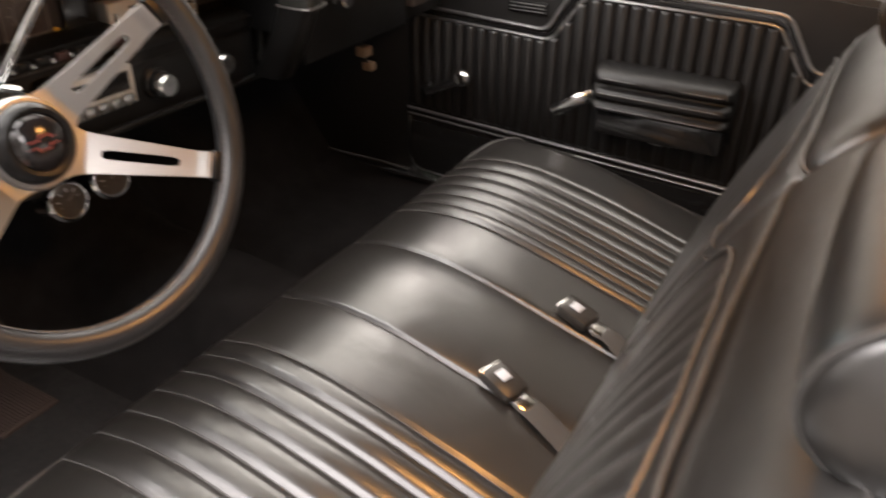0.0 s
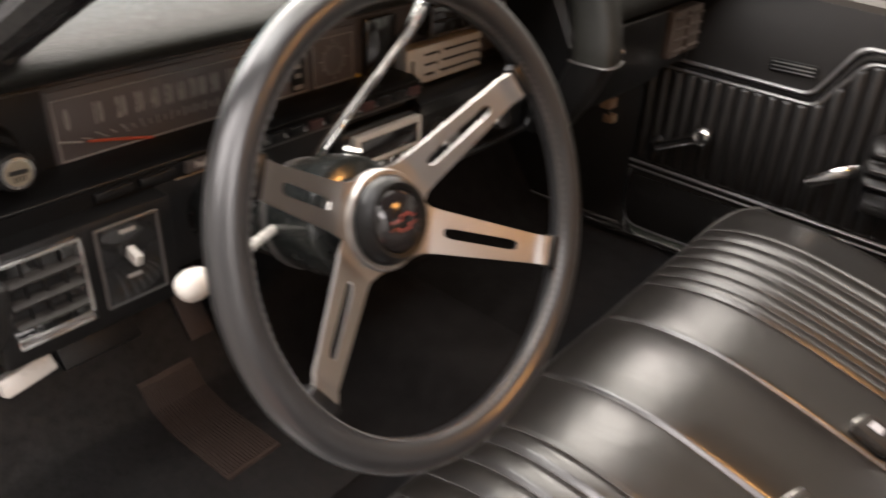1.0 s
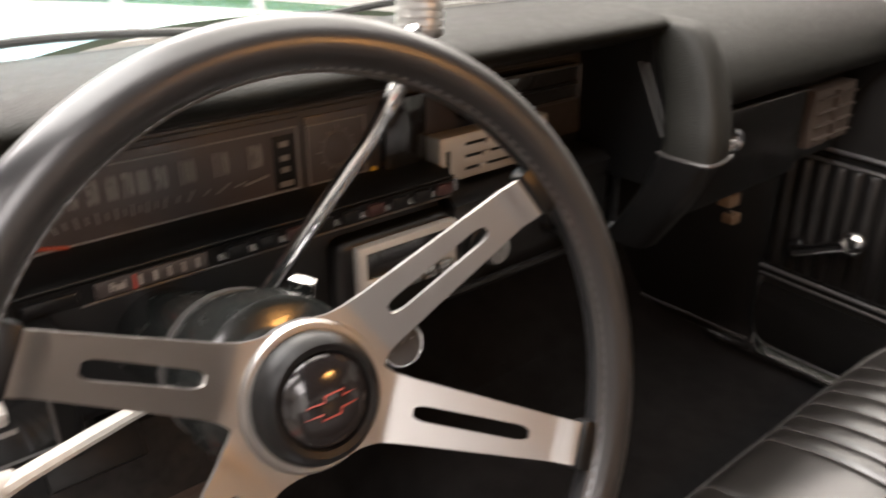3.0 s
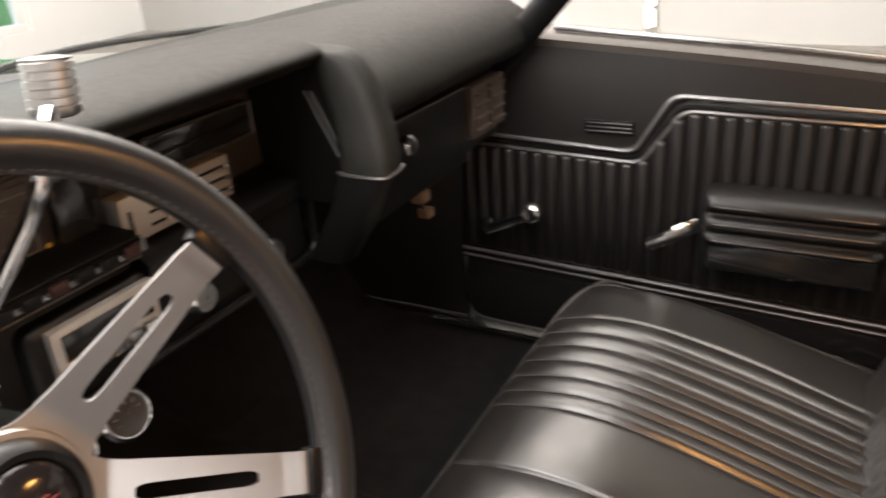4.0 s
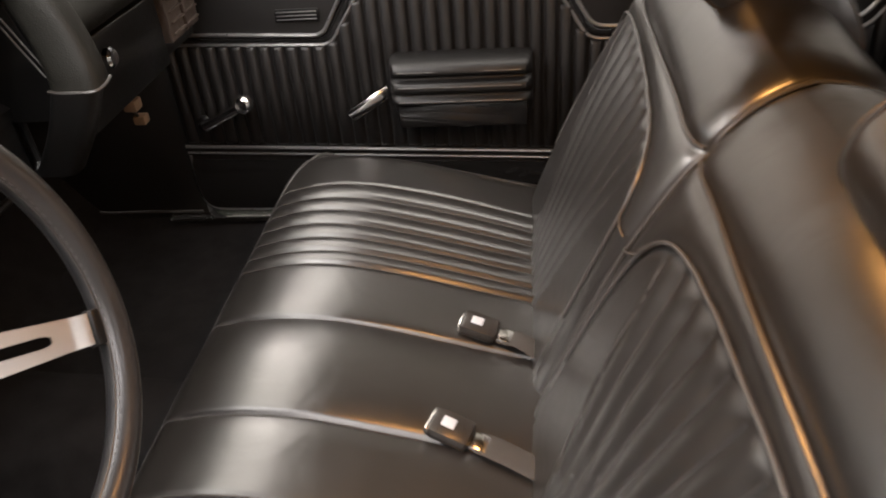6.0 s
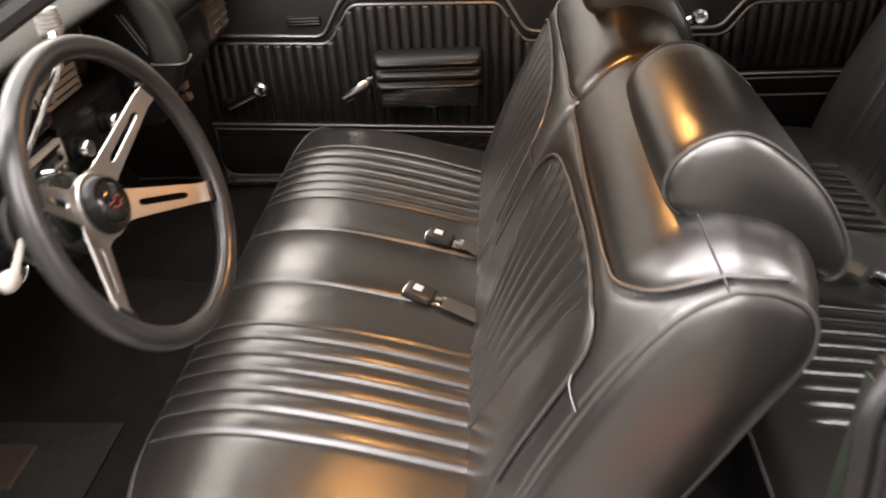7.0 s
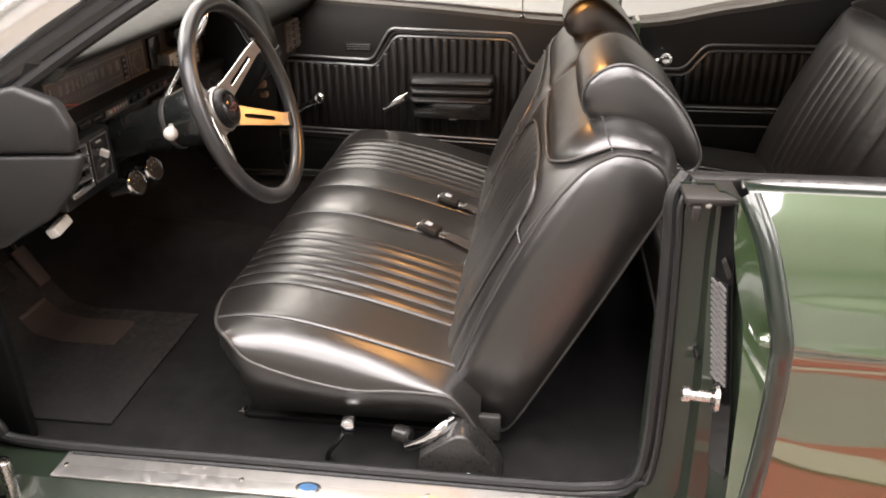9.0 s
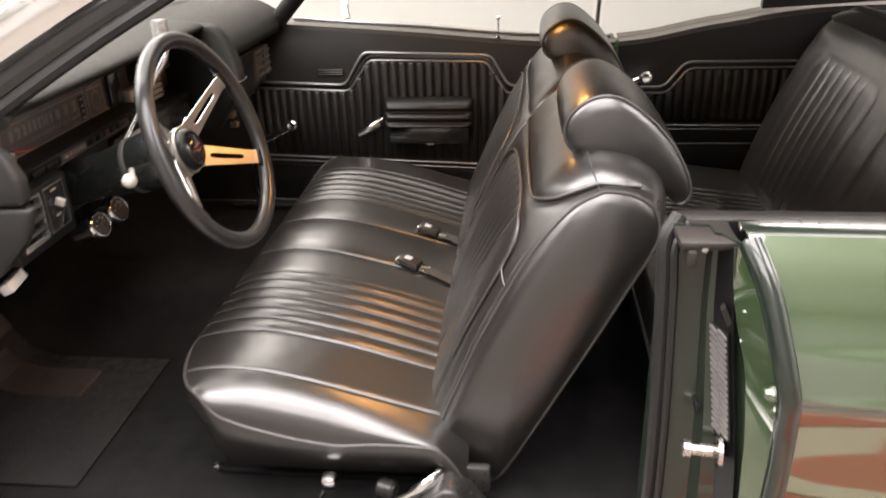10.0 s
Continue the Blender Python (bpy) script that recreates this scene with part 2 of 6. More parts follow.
CAPMETAL = material("dull_jamb_metal", (0.024, 0.0215, 0.0195), 0.46, 0.3, var=0.45, scale=40, rvar=0.12)
WALLGREY = material("grey_wall_paint", (0.38, 0.37, 0.355), 0.8, var=0.05, scale=2, bump=0.05, bscale=60)
CEILWHITE = material("ceiling_paint", (0.72, 0.72, 0.70), 0.9, var=0.03, scale=2)
PANELGLOW = material("lamp_diffuser", (1.0, 0.94, 0.87), 0.5, var=0.01, emit=3.0)
DOMEGLOW = material("warm_dome_lens", (1.0, 0.42, 0.10), 0.5, var=0.03, emit=20.0)
MATPILE = material("worn_floor_mat", (0.0155, 0.0148, 0.0146), 0.6, var=0.55, scale=9, rvar=0.2, bump=0.6, bscale=120, spec=0.25)
HEADLINER = material("black_headliner", (0.03, 0.03, 0.03), 0.85, var=0.2, scale=30, bump=0.3, bscale=300)
GRASS = material("lawn_grass", (0.06, 0.20, 0.03), 0.9, var=0.5, scale=3, bump=0.8, bscale=30, spec=0.1)
BLUEPAINT = material("badge_blue", (0.04, 0.10, 0.20), 0.3, var=0.15, scale=200)
REDWALL = material("red_rug", (0.24, 0.032, 0.024), 0.6, var=0.08)
CREAM = material("cream_rug", (0.30, 0.265, 0.195), 0.6, var=0.06)


def glass_material(name, tint=(0.92, 0.95, 0.93), rough=0.0):
    m = bpy.data.materials.new(name)
    m.use_nodes = True
    nt = m.node_tree
    nt.nodes.remove(nt.nodes["Principled BSDF"])
    t = nt.nodes.new("ShaderNodeBsdfTransparent")
    t.inputs[0].default_value = (*tint, 1)
    g = nt.nodes.new("ShaderNodeBsdfGlossy")
    g.inputs["Roughness"].default_value = 0.02
    lw = nt.nodes.new("ShaderNodeLayerWeight")
    lw.inputs[0].default_value = 0.5
    pw = nt.nodes.new("ShaderNodeMath")
    pw.operation = "POWER"
    pw.inputs[1].default_value = 4.5
    nt.links.new(lw.outputs["Facing"], pw.inputs[0])
    fr = nt.nodes.new("ShaderNodeMapRange")
    fr.inputs["To Min"].default_value, fr.inputs["To Max"].default_value = 0.05, 0.9
    nt.links.new(pw.outputs[0], fr.inputs["Value"])
    mx = nt.nodes.new("ShaderNodeMixShader")
    nt.links.new(fr.outputs[0], mx.inputs[0])
    nt.links.new(t.outputs[0], mx.inputs[1])
    nt.links.new(g.outputs[0], mx.inputs[2])
    nt.links.new(mx.outputs[0], nt.nodes["Material Output"].inputs["Surface"])
    return m


GLASS = glass_material("window_glass")
CLEARCAP = material("clear_dome", (0.012, 0.010, 0.010), 0.16, var=0.05, rvar=0.02, coat=0.25)


# ---- showroom ----
X0, X1, Y0, Y1, ZC = -7.0, 6.5, -6.5, 6.0, 4.2
solid("floor", rbox(X0 - 0.2, X1 + 0.2, Y0 - 0.2, Y1 + 0.2, GROUND - 0.2, GROUND, 0), FLOORGREY, "smooth tan sealed showroom floor under the car", "floor", kind="structure", smooth=False)
solid("ceiling", rbox(X0 - 0.2, X1 + 0.2, Y0 - 0.2, Y1 + 0.2, ZC, ZC + 0.2, 0), CEILWHITE, "plain white showroom ceiling with light panels", "ceiling", kind="structure", smooth=False)
solid("wall_east", rbox(X1, X1 + 0.2, Y0, Y1, GROUND, ZC, 0), WALLWHITE, "plain white painted showroom wall", "wall", kind="structure", smooth=False)
solid("wall_north", rbox(X0, X1, Y1, Y1 + 0.2, GROUND, ZC, 0), WALLGREY, "pale grey painted showroom wall beside the car", "wall", kind="structure", smooth=False)
solid("wall_south", rbox(X0, X1, Y0 - 0.2, Y0, GROUND, ZC, 0), WALLGREY, "plain grey showroom wall on the driver side", "wall", kind="structure", smooth=False)
WY0, WY1, WZ0, WZ1 = 0.4, 4.6, 0.3, 2.9
bm = rbox(X0 - 0.2, X0, Y0, WY0, GROUND, ZC, 0)
rbox(X0 - 0.2, X0, WY1, Y1, GROUND, ZC, 0, bm=bm)
rbox(X0 - 0.2, X0, WY0, WY1, GROUND, WZ0, 0, bm=bm)
rbox(X0 - 0.2, X0, WY0, WY1, WZ1, ZC, 0, bm=bm)
solid("wall_west", bm, WALLWHITE, "white showroom wall with a wide window", "wall", kind="structure", smooth=False)
win = thing("window_1", (X0, WY0, WZ0), "wide showroom window with white mullions facing a lawn", "window", kind="structure")
for z0, z1 in ((WZ0, WZ0 + 0.08), (WZ1 - 0.08, WZ1)):
    part("window_frame", rbox(X0 - 0.15, X0 - 0.05, WY0, WY1, z0, z1, 0.01), WALLWHITE, win)
for i in range(4):
    yy = WY0 + (WY1 - WY0) * i / 3
    part("mullion", rbox(X0 - 0.15, X0 - 0.05, min(max(yy - 0.05, WY0), WY1 - 0.1), min(max(yy + 0.05, WY0 + 0.1), WY1), WZ0 + 0.08, WZ1 - 0.08, 0.01), WALLWHITE, win)
for i in range(3):
    a, b = WY0 + 1.4 * i + 0.06, WY0 + 1.4 * (i + 1) - 0.06
    p = part("pane", rbox(X0 - 0.105, X0 - 0.095, a, b, WZ0 + 0.08, WZ1 - 0.08, 0), GLASS, win, smooth=False)
    p.visible_shadow = False
solid("ground", rbox(-400, X0 - 0.21, -400, 400, GROUND - 0.3, GROUND - 0.05, 0), GRASS, "mown green lawn outside the showroom window", "lawn", kind="structure", smooth=False)

# light panels in the ceiling, each with its lamp; unseen, set out to light the car
WATTS = {(-3.9, -1.5): 380, (-0.1, -1.5): 290, (4.6, -1.5): 240, (-0.1, -4.2): 185, (-3.9, 1.3): 520, (-0.1, 1.3): 85, (3.7, 1.3): 130, (-2.3, 4.2): 260}
lamp0 = None
for lx, ly in WATTS:
    if lamp0 is None:
        lamp0 = thing("ceiling_light", (lx, ly, ZC), "flat white light panel in the showroom ceiling", "ceiling light", "ceiling lights")
        part("frame", rbox(lx - 1.85, lx + 1.85, ly - 1.25, ly + 1.25, ZC - 0.05, ZC - 0.001, 0.01), WALLWHITE, lamp0)
        part("diffuser", rbox(lx - 1.8, lx + 1.8, ly - 1.2, ly + 1.2, ZC - 0.058, ZC - 0.051, 0), PANELGLOW, lamp0, smooth=False)
    else:
        copy_thing(lamp0, pose(lx, ly, ZC))
    deep = 2.4
    along = abs(look((lx, ly, ZC), (lx, ly + 0.001, 0))[0][0]) > 0.5
    area_lamp("panel_light", look((lx, ly, ZC - 0.065), (lx, ly + 0.001, 0)), 3.6 if along else deep, deep if along else 3.6, WATTS[(lx, ly)], (1, 0.925, 0.94) if ly < 0 else (1, 0.885, 0.84))

# a red runner with a cream wave on the floor beside the car
RUG0 = smoothramp([(0.7, -1.30), (3.2, -1.32)])
RUG1 = smoothramp([(0.7, -1.80), (1.0, -1.74), (1.22, -1.66), (1.44, -1.68), (2.2, -1.72), (3.2, -1.80)])
bn = thing("floor_runner", (1.9, -1.6, GROUND), "red floor runner with a cream wave beside the car", "rug")
part("runner", sheet(lambda x, v: (x, RUG1(x) + v * (RUG0(x) - RUG1(x)), GROUND + 0.007), np.linspace(0.7, 3.2, 40), np.linspace(0, 1, 6), 0.005), REDWALL, bn)
for k in range(2):
    part("wave", sheet(lambda x, v: (x, RUG0(x) + (0.18 + 0.45 * k + 0.15 * math.sin(x * 5 + 2 * k) + 0.15 * v) * (RUG1(x) - RUG0(x)), GROUND + 0.015), np.linspace(0.72, 3.18, 60), [0, 1]), CREAM, bn, "cream woven wave")

# ---- car body ----
body = thing("car", (0.6, 0, GROUND), "green metallic two-door hardtop car body with a black interior", "car")


def sill_sec(x):
    return [(x, -0.785, 0.40), (x, -0.787, 0.428), (x, -0.865, 0.427), (x, -0.885, 0.405), (x, -0.93, 0.39), (x, -0.95, 0.33), (x, -0.93, 0.22), (x, -0.78, 0.20)]


part("rocker", loft([sill_sec(x) for x in np.linspace(-0.52, 0.90, 6)]), SHADEDGREEN, body, "green painted rocker panel")
sp = part("sill_plate", rbox(-0.285, 0.775, -0.866, -0.797, 0.428, 0.4335, 0.002), SILLMETAL, body, "worn brushed aluminium door sill plate")
for k in range(7):
    part("ridge", rbox(-0.28, 0.77, -0.812 - k * 0.0035, -0.8105 - k * 0.0035, 0.4336, 0.4345, 0), SILLMETAL, sp, smooth=False)
bm = lathe((0.203, -0.842, 0.4336), (0, 0, 1), [(0, 0.019), (0.0014, 0.019), (0.002, 0.017)], 32)
moved(bm, Matrix.Translation((0.203, -0.842, 0)) @ Matrix.Diagonal((1.25, 0.75, 1, 1)) @ Matrix.Translation((-0.203, 0.842, 0)))
part("badge", bm, DULLCHROME, sp, "small oval badge with a blue centre")
bm = lathe((0.203, -0.842, 0.4356), (0, 0, 1), [(0, 0.014), (0.0006, 0.0135)], 28)
moved(bm, Matrix.Translation((0.203, -0.842, 0)) @ Matrix.Diagonal((1.25, 0.7, 1, 1)) @ Matrix.Translation((-0.203, 0.842, 0)))
part("badge_centre", bm, BLUEPAINT, sp, "blue badge centre")
for sx in (-0.27, 0.075, 0.42, 0.75):
    part("screw", lathe((sx, -0.835, 0.4335), (0, 0, 1), [(0, 0.005), (0.001, 0.0048), (0.0016, 0.003)], 12), STEEL, sp)

# floor carpet with its tunnel
TUN = 0.03


def floor_z(x, y):
    z = 0.40
    h = ramp(x, [(-0.95, 0.17), (-0.3, 0.13), (0.1, 0.085), (0.9, 0.08)])
    z += h * math.exp(-((y - TUN) / 0.13) ** 4)
    z += max(0.0, -0.62 - x) * 1.15 + max(0, -0.55 - x) * 0.25
    for edge in (-0.785, 0.745):
        d = abs(y - edge)
        z += 0.03 * max(0, 1 - d / 0.05) ** 2
    return z + 0.0015 * noise.noise((x * 30, y * 30, 0))


solid("floor_carpet", sheet(lambda x, y: (x, y, floor_z(x, y)), np.linspace(-0.97, 1.0, 90), np.linspace(-0.785, 0.745, 80)), CARPET, "black cut-pile car floor carpet with a centre tunnel", "carpet", kind="structure")
solid("floor_pan", rbox(-1.0, 2.0, -0.78, 0.74, 0.26, 0.38, 0.02), PLASTIC, "black painted steel floor under the carpet", "car floor", kind="structure")
mat_f = lambda x, y: (x, y, floor_z(x, y) + 0.007)
mt = thing("floor_mat", (-0.45, -0.45, 0.40), "thin black carpet floor mat with a ribbed brown rubber heel pad", "floor mat")
part("mat", sheet(mat_f, np.linspace(-0.72, -0.27, 30), np.linspace(-0.68, -0.23, 16), 0.004), MATPILE, mt)
HEELY = lambda x: -0.345
hp = part("heel_pad", sheet(lambda x, v: (x, HEELY(x) + v, floor_z(x, HEELY(x) + v) + 0.0115), np.linspace(-0.648, -0.413, 20), np.linspace(-0.052, 0.052, 6), 0.004), HEELPAD, mt, "ribbed brown rubber heel pad")
for k in range(18):
    vk = -0.0495 + k * 0.0057
    part("rib", sheet(lambda x, v: (x, HEELY(x) + v, floor_z(x, HEELY(x) + v) + 0.0150), np.linspace(-0.641, -0.420, 8), [vk, vk + 0.0026], 0.003), HEELPAD, hp, smooth=False)

part("firewall", rbox(-1.0, -0.97, -0.80, 0.80, 0.3, 1.05, 0), PLASTIC, body, smooth=False)
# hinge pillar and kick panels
part("hinge_pillar", rbox(-0.98, -0.46, -0.86, -0.75, 0.42, 1.02, 0.02), UNLITGREEN, body)
part("kick_panel", rbox(-0.97, -0.345, 0.742, 0.78, 0.38, 1.04, 0.012), DOORVINYL, body, "black vinyl kick panel")
part("kick_panel", rbox(-0.97, -0.40, -0.749, -0.72, 0.40, 0.86, 0.012), PLASTIC, body, "black vinyl kick panel")
part("carpet_edge", tube(curve_pts([(-0.72, 0.741, 0.565), (-0.685, 0.741, 0.515), (-0.640, 0.741, 0.449), (-0.50, 0.741, 0.444), (-0.36, 0.741, 0.444)], 5), 0.0035, 8), PIPING, body, "black bound edge of the kick panel")
part("scuff_plate", rbox(-0.44, 0.85, 0.72, 0.80, 0.425, 0.437, 0.004), DULLCHROME, body, "dull metal scuff plate of the far sill")

# door jamb and rear quarter
EDGE = smoothramp([(0.40, 0.912), (0.55, 0.919), (0.70, 0.924), (0.80, 0.923), (0.876, 0.916), (0.92, 0.907), (0.95, 0.90), (1.0, 0.888), (1.05, 0.868)])
SKIN = smoothramp([(0.20, 0.86), (0.40, 0.935), (0.55, 0.949), (0.70, 0.955), (0.80, 0.960), (0.850, 0.966), (0.876, 0.972), (0.905, 0.966), (0.95, 0.950), (1.0, 0.922), (1.03, 0.900), (1.05, 0.875)])
zs = list(np.linspace(0.40, 1.035, 34))


TUMBLE = smoothramp([(0.38, -0.044), (0.55, -0.046), (0.75, -0.036), (0.85, -0.014), (0.92, 0.0), (1.06, 0.003)])


SHIFT = smoothramp([(0.38, 0.014), (0.65, 0.007), (0.75, 0.0), (0.80, -0.004), (0.90, -0.013), (1.0, -0.018), (1.06, -0.020)])
INNER = smoothramp([(0.38, 0.024), (0.55, 0.018), (0.70, 0.012), (0.80, 0.010), (0.87, 0.004), (0.92, -0.009), (0.98, -0.021), (1.04, -0.028)])


def lean(bm):
    """Let a jamb fitting follow the lean of the jamb."""
    for v in bm.verts:
        v.co.y += TUMBLE(v.co.z)
        v.co.x += SHIFT(v.co.z)
    return bm


def jamb_sec(z):
    ex, sy = EDGE(z), -SKIN(z)
    k = ramp(z, [(0.40, -0.03), (0.5, 0.0), (1.04, 0.0)])
    t = TUMBLE(z)
    w = -0.882 + t
    g, f = SHIFT(z), 0.878 + INNER(z)
    return [(0.782 + k, -0.78, z), (0.79 + k, -0.808 + 0.4 * t, z), (0.842 + k + 0.3 * g, -0.812 + 0.6 * t, z), (0.846 + 0.4 * g, -0.838 + t, z), (0.866 + g, -0.842 + t, z), (max(0.885 + g, f + 0.004), -0.874 + t, z), (f, w - 0.004, z),
            (f + (ex - f) * 0.30, w + (sy - w) * 0.30, z), (f + (ex - f) * 0.7, w + (sy - w) * 0.75, z), (ex - 0.003, sy + 0.001, z)]


jamb = part("door_jamb", sheet(lambda i, z: jamb_sec(z)[int(i)], range(7), zs, 0.003), SHADEDGREEN, body, "green painted door jamb", sharp=28)
part("jamb_flange", sheet(lambda i, z: jamb_sec(z)[int(i)], range(6, 10), zs, 0.003), GREENPAINT, jamb, "glossy green outer flange of the jamb", sharp=28)
VX = lambda y: 0.860 + (-0.842 - y) * 0.58


part("vent_recess", lean(sheet(lambda y, z: (VX(y) + 0.004, y, z), [-0.874, -0.842], np.linspace(0.60, 1.02, 20), 0.002)), PLASTIC, jamb, "dark recess of the jamb vent")
jv = part("jamb_vent", lean(sheet(lambda y, z: (VX(y), y, z), [-0.872, -0.845], np.linspace(0.750, 0.908, 16), 0.003)), PLASTIC, jamb, "slotted metal jamb vent")
for side in (0, 1):
    for k in range(17):
        z = 0.757 + k * 0.0087
        y0 = -0.871 + side * 0.0130
        bm = bmesh.new()
        q = [(y0, z), (y0 + 0.0118, z + 0.0055), (y0 + 0.0118, z + 0.0098), (y0, z + 0.0043)]
        lo = [bm.verts.new((VX(a) - 0.0065, a, b)) for a, b in q]
        hi = [bm.verts.new((VX(a) - 0.002, a, b)) for a, b in q]
        bm.faces.new(lo)
        for i in range(4):
            bm.faces.new((lo[i], lo[(i + 1) % 4], hi[(i + 1) % 4], hi[i]))
        part("slat", lean(bm), SLATMETAL, jv, smooth=False)
# the lip's dark colour paints in the dark reflection on the rolled edge
lip = [(EDGE(z) - 0.002, -SKIN(z) - 0.005, z) for z in np.linspace(0.40, 1.045, 40)]
part("panel_lip", tube(lip, 0.0145, 16), UNLITGREEN, jamb, "rolled edge of the quarter panel, its dark reflection put into the colour")
bm = bmesh.new()
bmesh.ops.create_uvsphere(bm, u_segments=18, v_segments=10, radius=0.016)
moved(bm, Matrix.Translation((0.903, -0.958, 0.873)) @ Matrix.Diagonal((1.0, 0.8, 0.6, 1)))
part("crease_end", bm, GREENPAINT, jamb, "rounded end of the body crease")
part("striker", lathe((0.866, -0.905, 0.737), (-1, 0.1, 0), [(0, 0.021), (0.006, 0.021), (0.008, 0.016), (0.012, 0.009), (0.04, 0.0085), (0.041, 0.012), (0.05, 0.012), (0.052, 0.010)], 20), STEEL, jamb, "zinc plated striker bolt")
part("jamb_clip", lean(rbox(0.836, 0.843, -0.838, -0.815, 0.775, 0.787, 0.002)), PLASTIC, jamb)
part("jamb_cap", rbox(0.790, 0.866, -0.862, -0.785, 1.020, 1.032, 0.005), CAPMETAL, jamb, "dull metal cap on the jamb")
part("cap_screw", lathe((0.822, -0.858, 1.022), (-0.2, -1, 0.3), [(0, 0.005), (0.003, 0.005), (0.004, 0.003)], 10), DULLCHROME, jamb)
part("cap_bracket", rbox(0.800, 0.812, -0.868, -0.832, 0.998, 1.021, 0.003), CAPMETAL, jamb)
part("recess_tab", lean(prism([(0.874, 0.915), (0.866, 0.938), (0.871, 0.944), (0.880, 0.921)], "y", -0.872, -0.860)), CAPMETAL, jamb, "bent metal tab over the jamb vent", smooth=False)

qx = [0.0, 0.02, 0.06, 0.15, 0.3, 0.6, 1.0, 1.6]
qz = sorted(set(np.round(np.linspace(0.2, 1.05, 60), 4)) | set(np.round(np.linspace(0.856, 0.956, 51), 4)))


def crease(z):
    """The raised body line and the soft step over it."""
    return 0.007 * math.exp(-((z - 0.874) / 0.0075) ** 2) + 0.007 / (1 + math.exp((z - 0.936) / 0.003)) * (1 if z > 0.874 else math.exp(-((z - 0.874) / 0.010) ** 2))


part("quarter_panel", sheet(lambda u, z: (EDGE(max(z, 0.4)) + u, -(SKIN(z) + crease(z) * min(1, u * 12)) - 0.02 * min(1, u / 0.6), z), qx, qz, 0.002), GREENPAINT, body, "glossy green rear quarter panel with body crease")
# shoulder coloured dark in place of the dark reflection it would show
part("belt_top", sheet(lambda x, k: (x, [-0.875, -0.868, -0.85, -0.82, -0.79][int(k)] - 0.02 * min(1, max(0, x - 0.87) / 0.6), [1.046, 1.049, 1.050, 1.047, 1.034][int(k)] + 0.05 * max(0, x - 1.2)), np.linspace(0.868, 2.45, 14), range(5), 0.002), UNLITGREEN, body, "green shoulder below the belt trim, coloured dark for its reflection")
part("belt_trim", tube(curve_pts([(0.868, -0.833, 1.043), (0.95, -0.838, 1.049), (1.3, -0.850, 1.056), (2.2, -0.845, 1.108)], 6), 0.008, 8, flat=(0.010, 0.005)), BRIGHTBEAD, body, "dull bright belt trim")
part("quarter_inner", rbox(0.80, 2.3, -0.79, -0.75, 0.40, 1.035, 0.01), DOORVINYL, body)

ws = curve_pts([(-0.47, -0.79, 0.75), (-0.462, -0.79, 0.56), (-0.43, -0.79, 0.475), (-0.36, -0.79, 0.44), (0.1, -0.79, 0.438), (0.6, -0.79, 0.438), (0.71, -0.79, 0.445), (0.772, -0.808, 0.48), (0.79, -0.822, 0.56), (0.789, -0.826, 0.75), (0.784, -0.812, 0.95), (0.782, -0.805, 1.01), (0.80, -0.79, 1.04)], 8)
part("weatherstrip", tube(ws, 0.011, 10), RUBBER, body, "black rubber door weatherstrip")
part("weatherstrip_lip", tube([p + Vector((0.012 if p.z > 0.5 else 0, -0.012, -0.006)) for p in ws[26:]], 0.006, 8), RUBBER, body)

# roof, pillars, glass
ROOF = lambda x, y: (x, y, 1.345 + 0.03 * (1 - (y - 0.02) ** 2 / 0.36) - 0.06 * max(0, x - 0.9) ** 2 - 0.12 * max(0, 0.25 - x) ** 2)
part("roof", sheet(lambda x, y: (x, y, ROOF(x, y)[2] + 0.03), np.linspace(0.06, 1.75, 18), np.linspace(-0.56, 0.60, 14), 0.012), GREENPAINT, body, "green painted steel roof")
DOME = (0.49, -0.11, 1.370)
dome = thing("dome_lamp", DOME, "warm glowing dome lamp with a chrome rim on the headliner", "lamp")
part("rim", rbox(DOME[0] - 0.05, DOME[0] + 0.05, DOME[1] - 0.08, DOME[1] + 0.08, DOME[2] - 0.010, DOME[2], 0.006), CHROME, dome)
part("lens", rbox(DOME[0] - 0.042, DOME[0] + 0.042, DOME[1] - 0.072, DOME[1] + 0.072, DOME[2] - 0.018, DOME[2] - 0.0095, 0.004), DOMEGLOW, dome, "glowing amber lens")
area_lamp("dome_light", look((DOME[0], DOME[1], DOME[2] - 0.02), (DOME[0], DOME[1] + 0.001, 0)), 0.12, 0.12, 2.6, (1, 0.46, 0.13))
part("headliner", sheet(ROOF, np.linspace(0.07, 1.72, 18), np.linspace(-0.55, 0.59, 14), 0.004), HEADLINER, body, "black perforated headliner")


def pillar(name, pts, wx, wy, m, parent, label=""):
    return part(name, tube(curve_pts(pts, 6), 0.02, 12, flat=(wx, wy)), m, parent, label)


ap = pillar("a_pillar", [(-0.46, -0.70, 1.02), (-0.30, -0.675, 1.135), (-0.10, -0.635, 1.258), (0.09, -0.58, 1.365)], 0.028, 0.036, GLOSSBLACK, body, "black windshield pillar with bright trim")
part("pillar_trim", tube(curve_pts([(-0.49, -0.735, 1.06), (-0.33, -0.71, 1.178), (-0.13, -0.668, 1.298), (0.06, -0.61, 1.402)], 6), 0.012, 10, flat=(0.014, 0.030)), SATIN, ap, "bright windshield pillar moulding")
part("pillar_seal", tube(curve_pts([(-0.44, -0.725, 1.005), (-0.275, -0.70, 1.115), (-0.075, -0.657, 1.240), (0.11, -0.60, 1.345)], 6), 0.012, 8), RUBBER, ap)
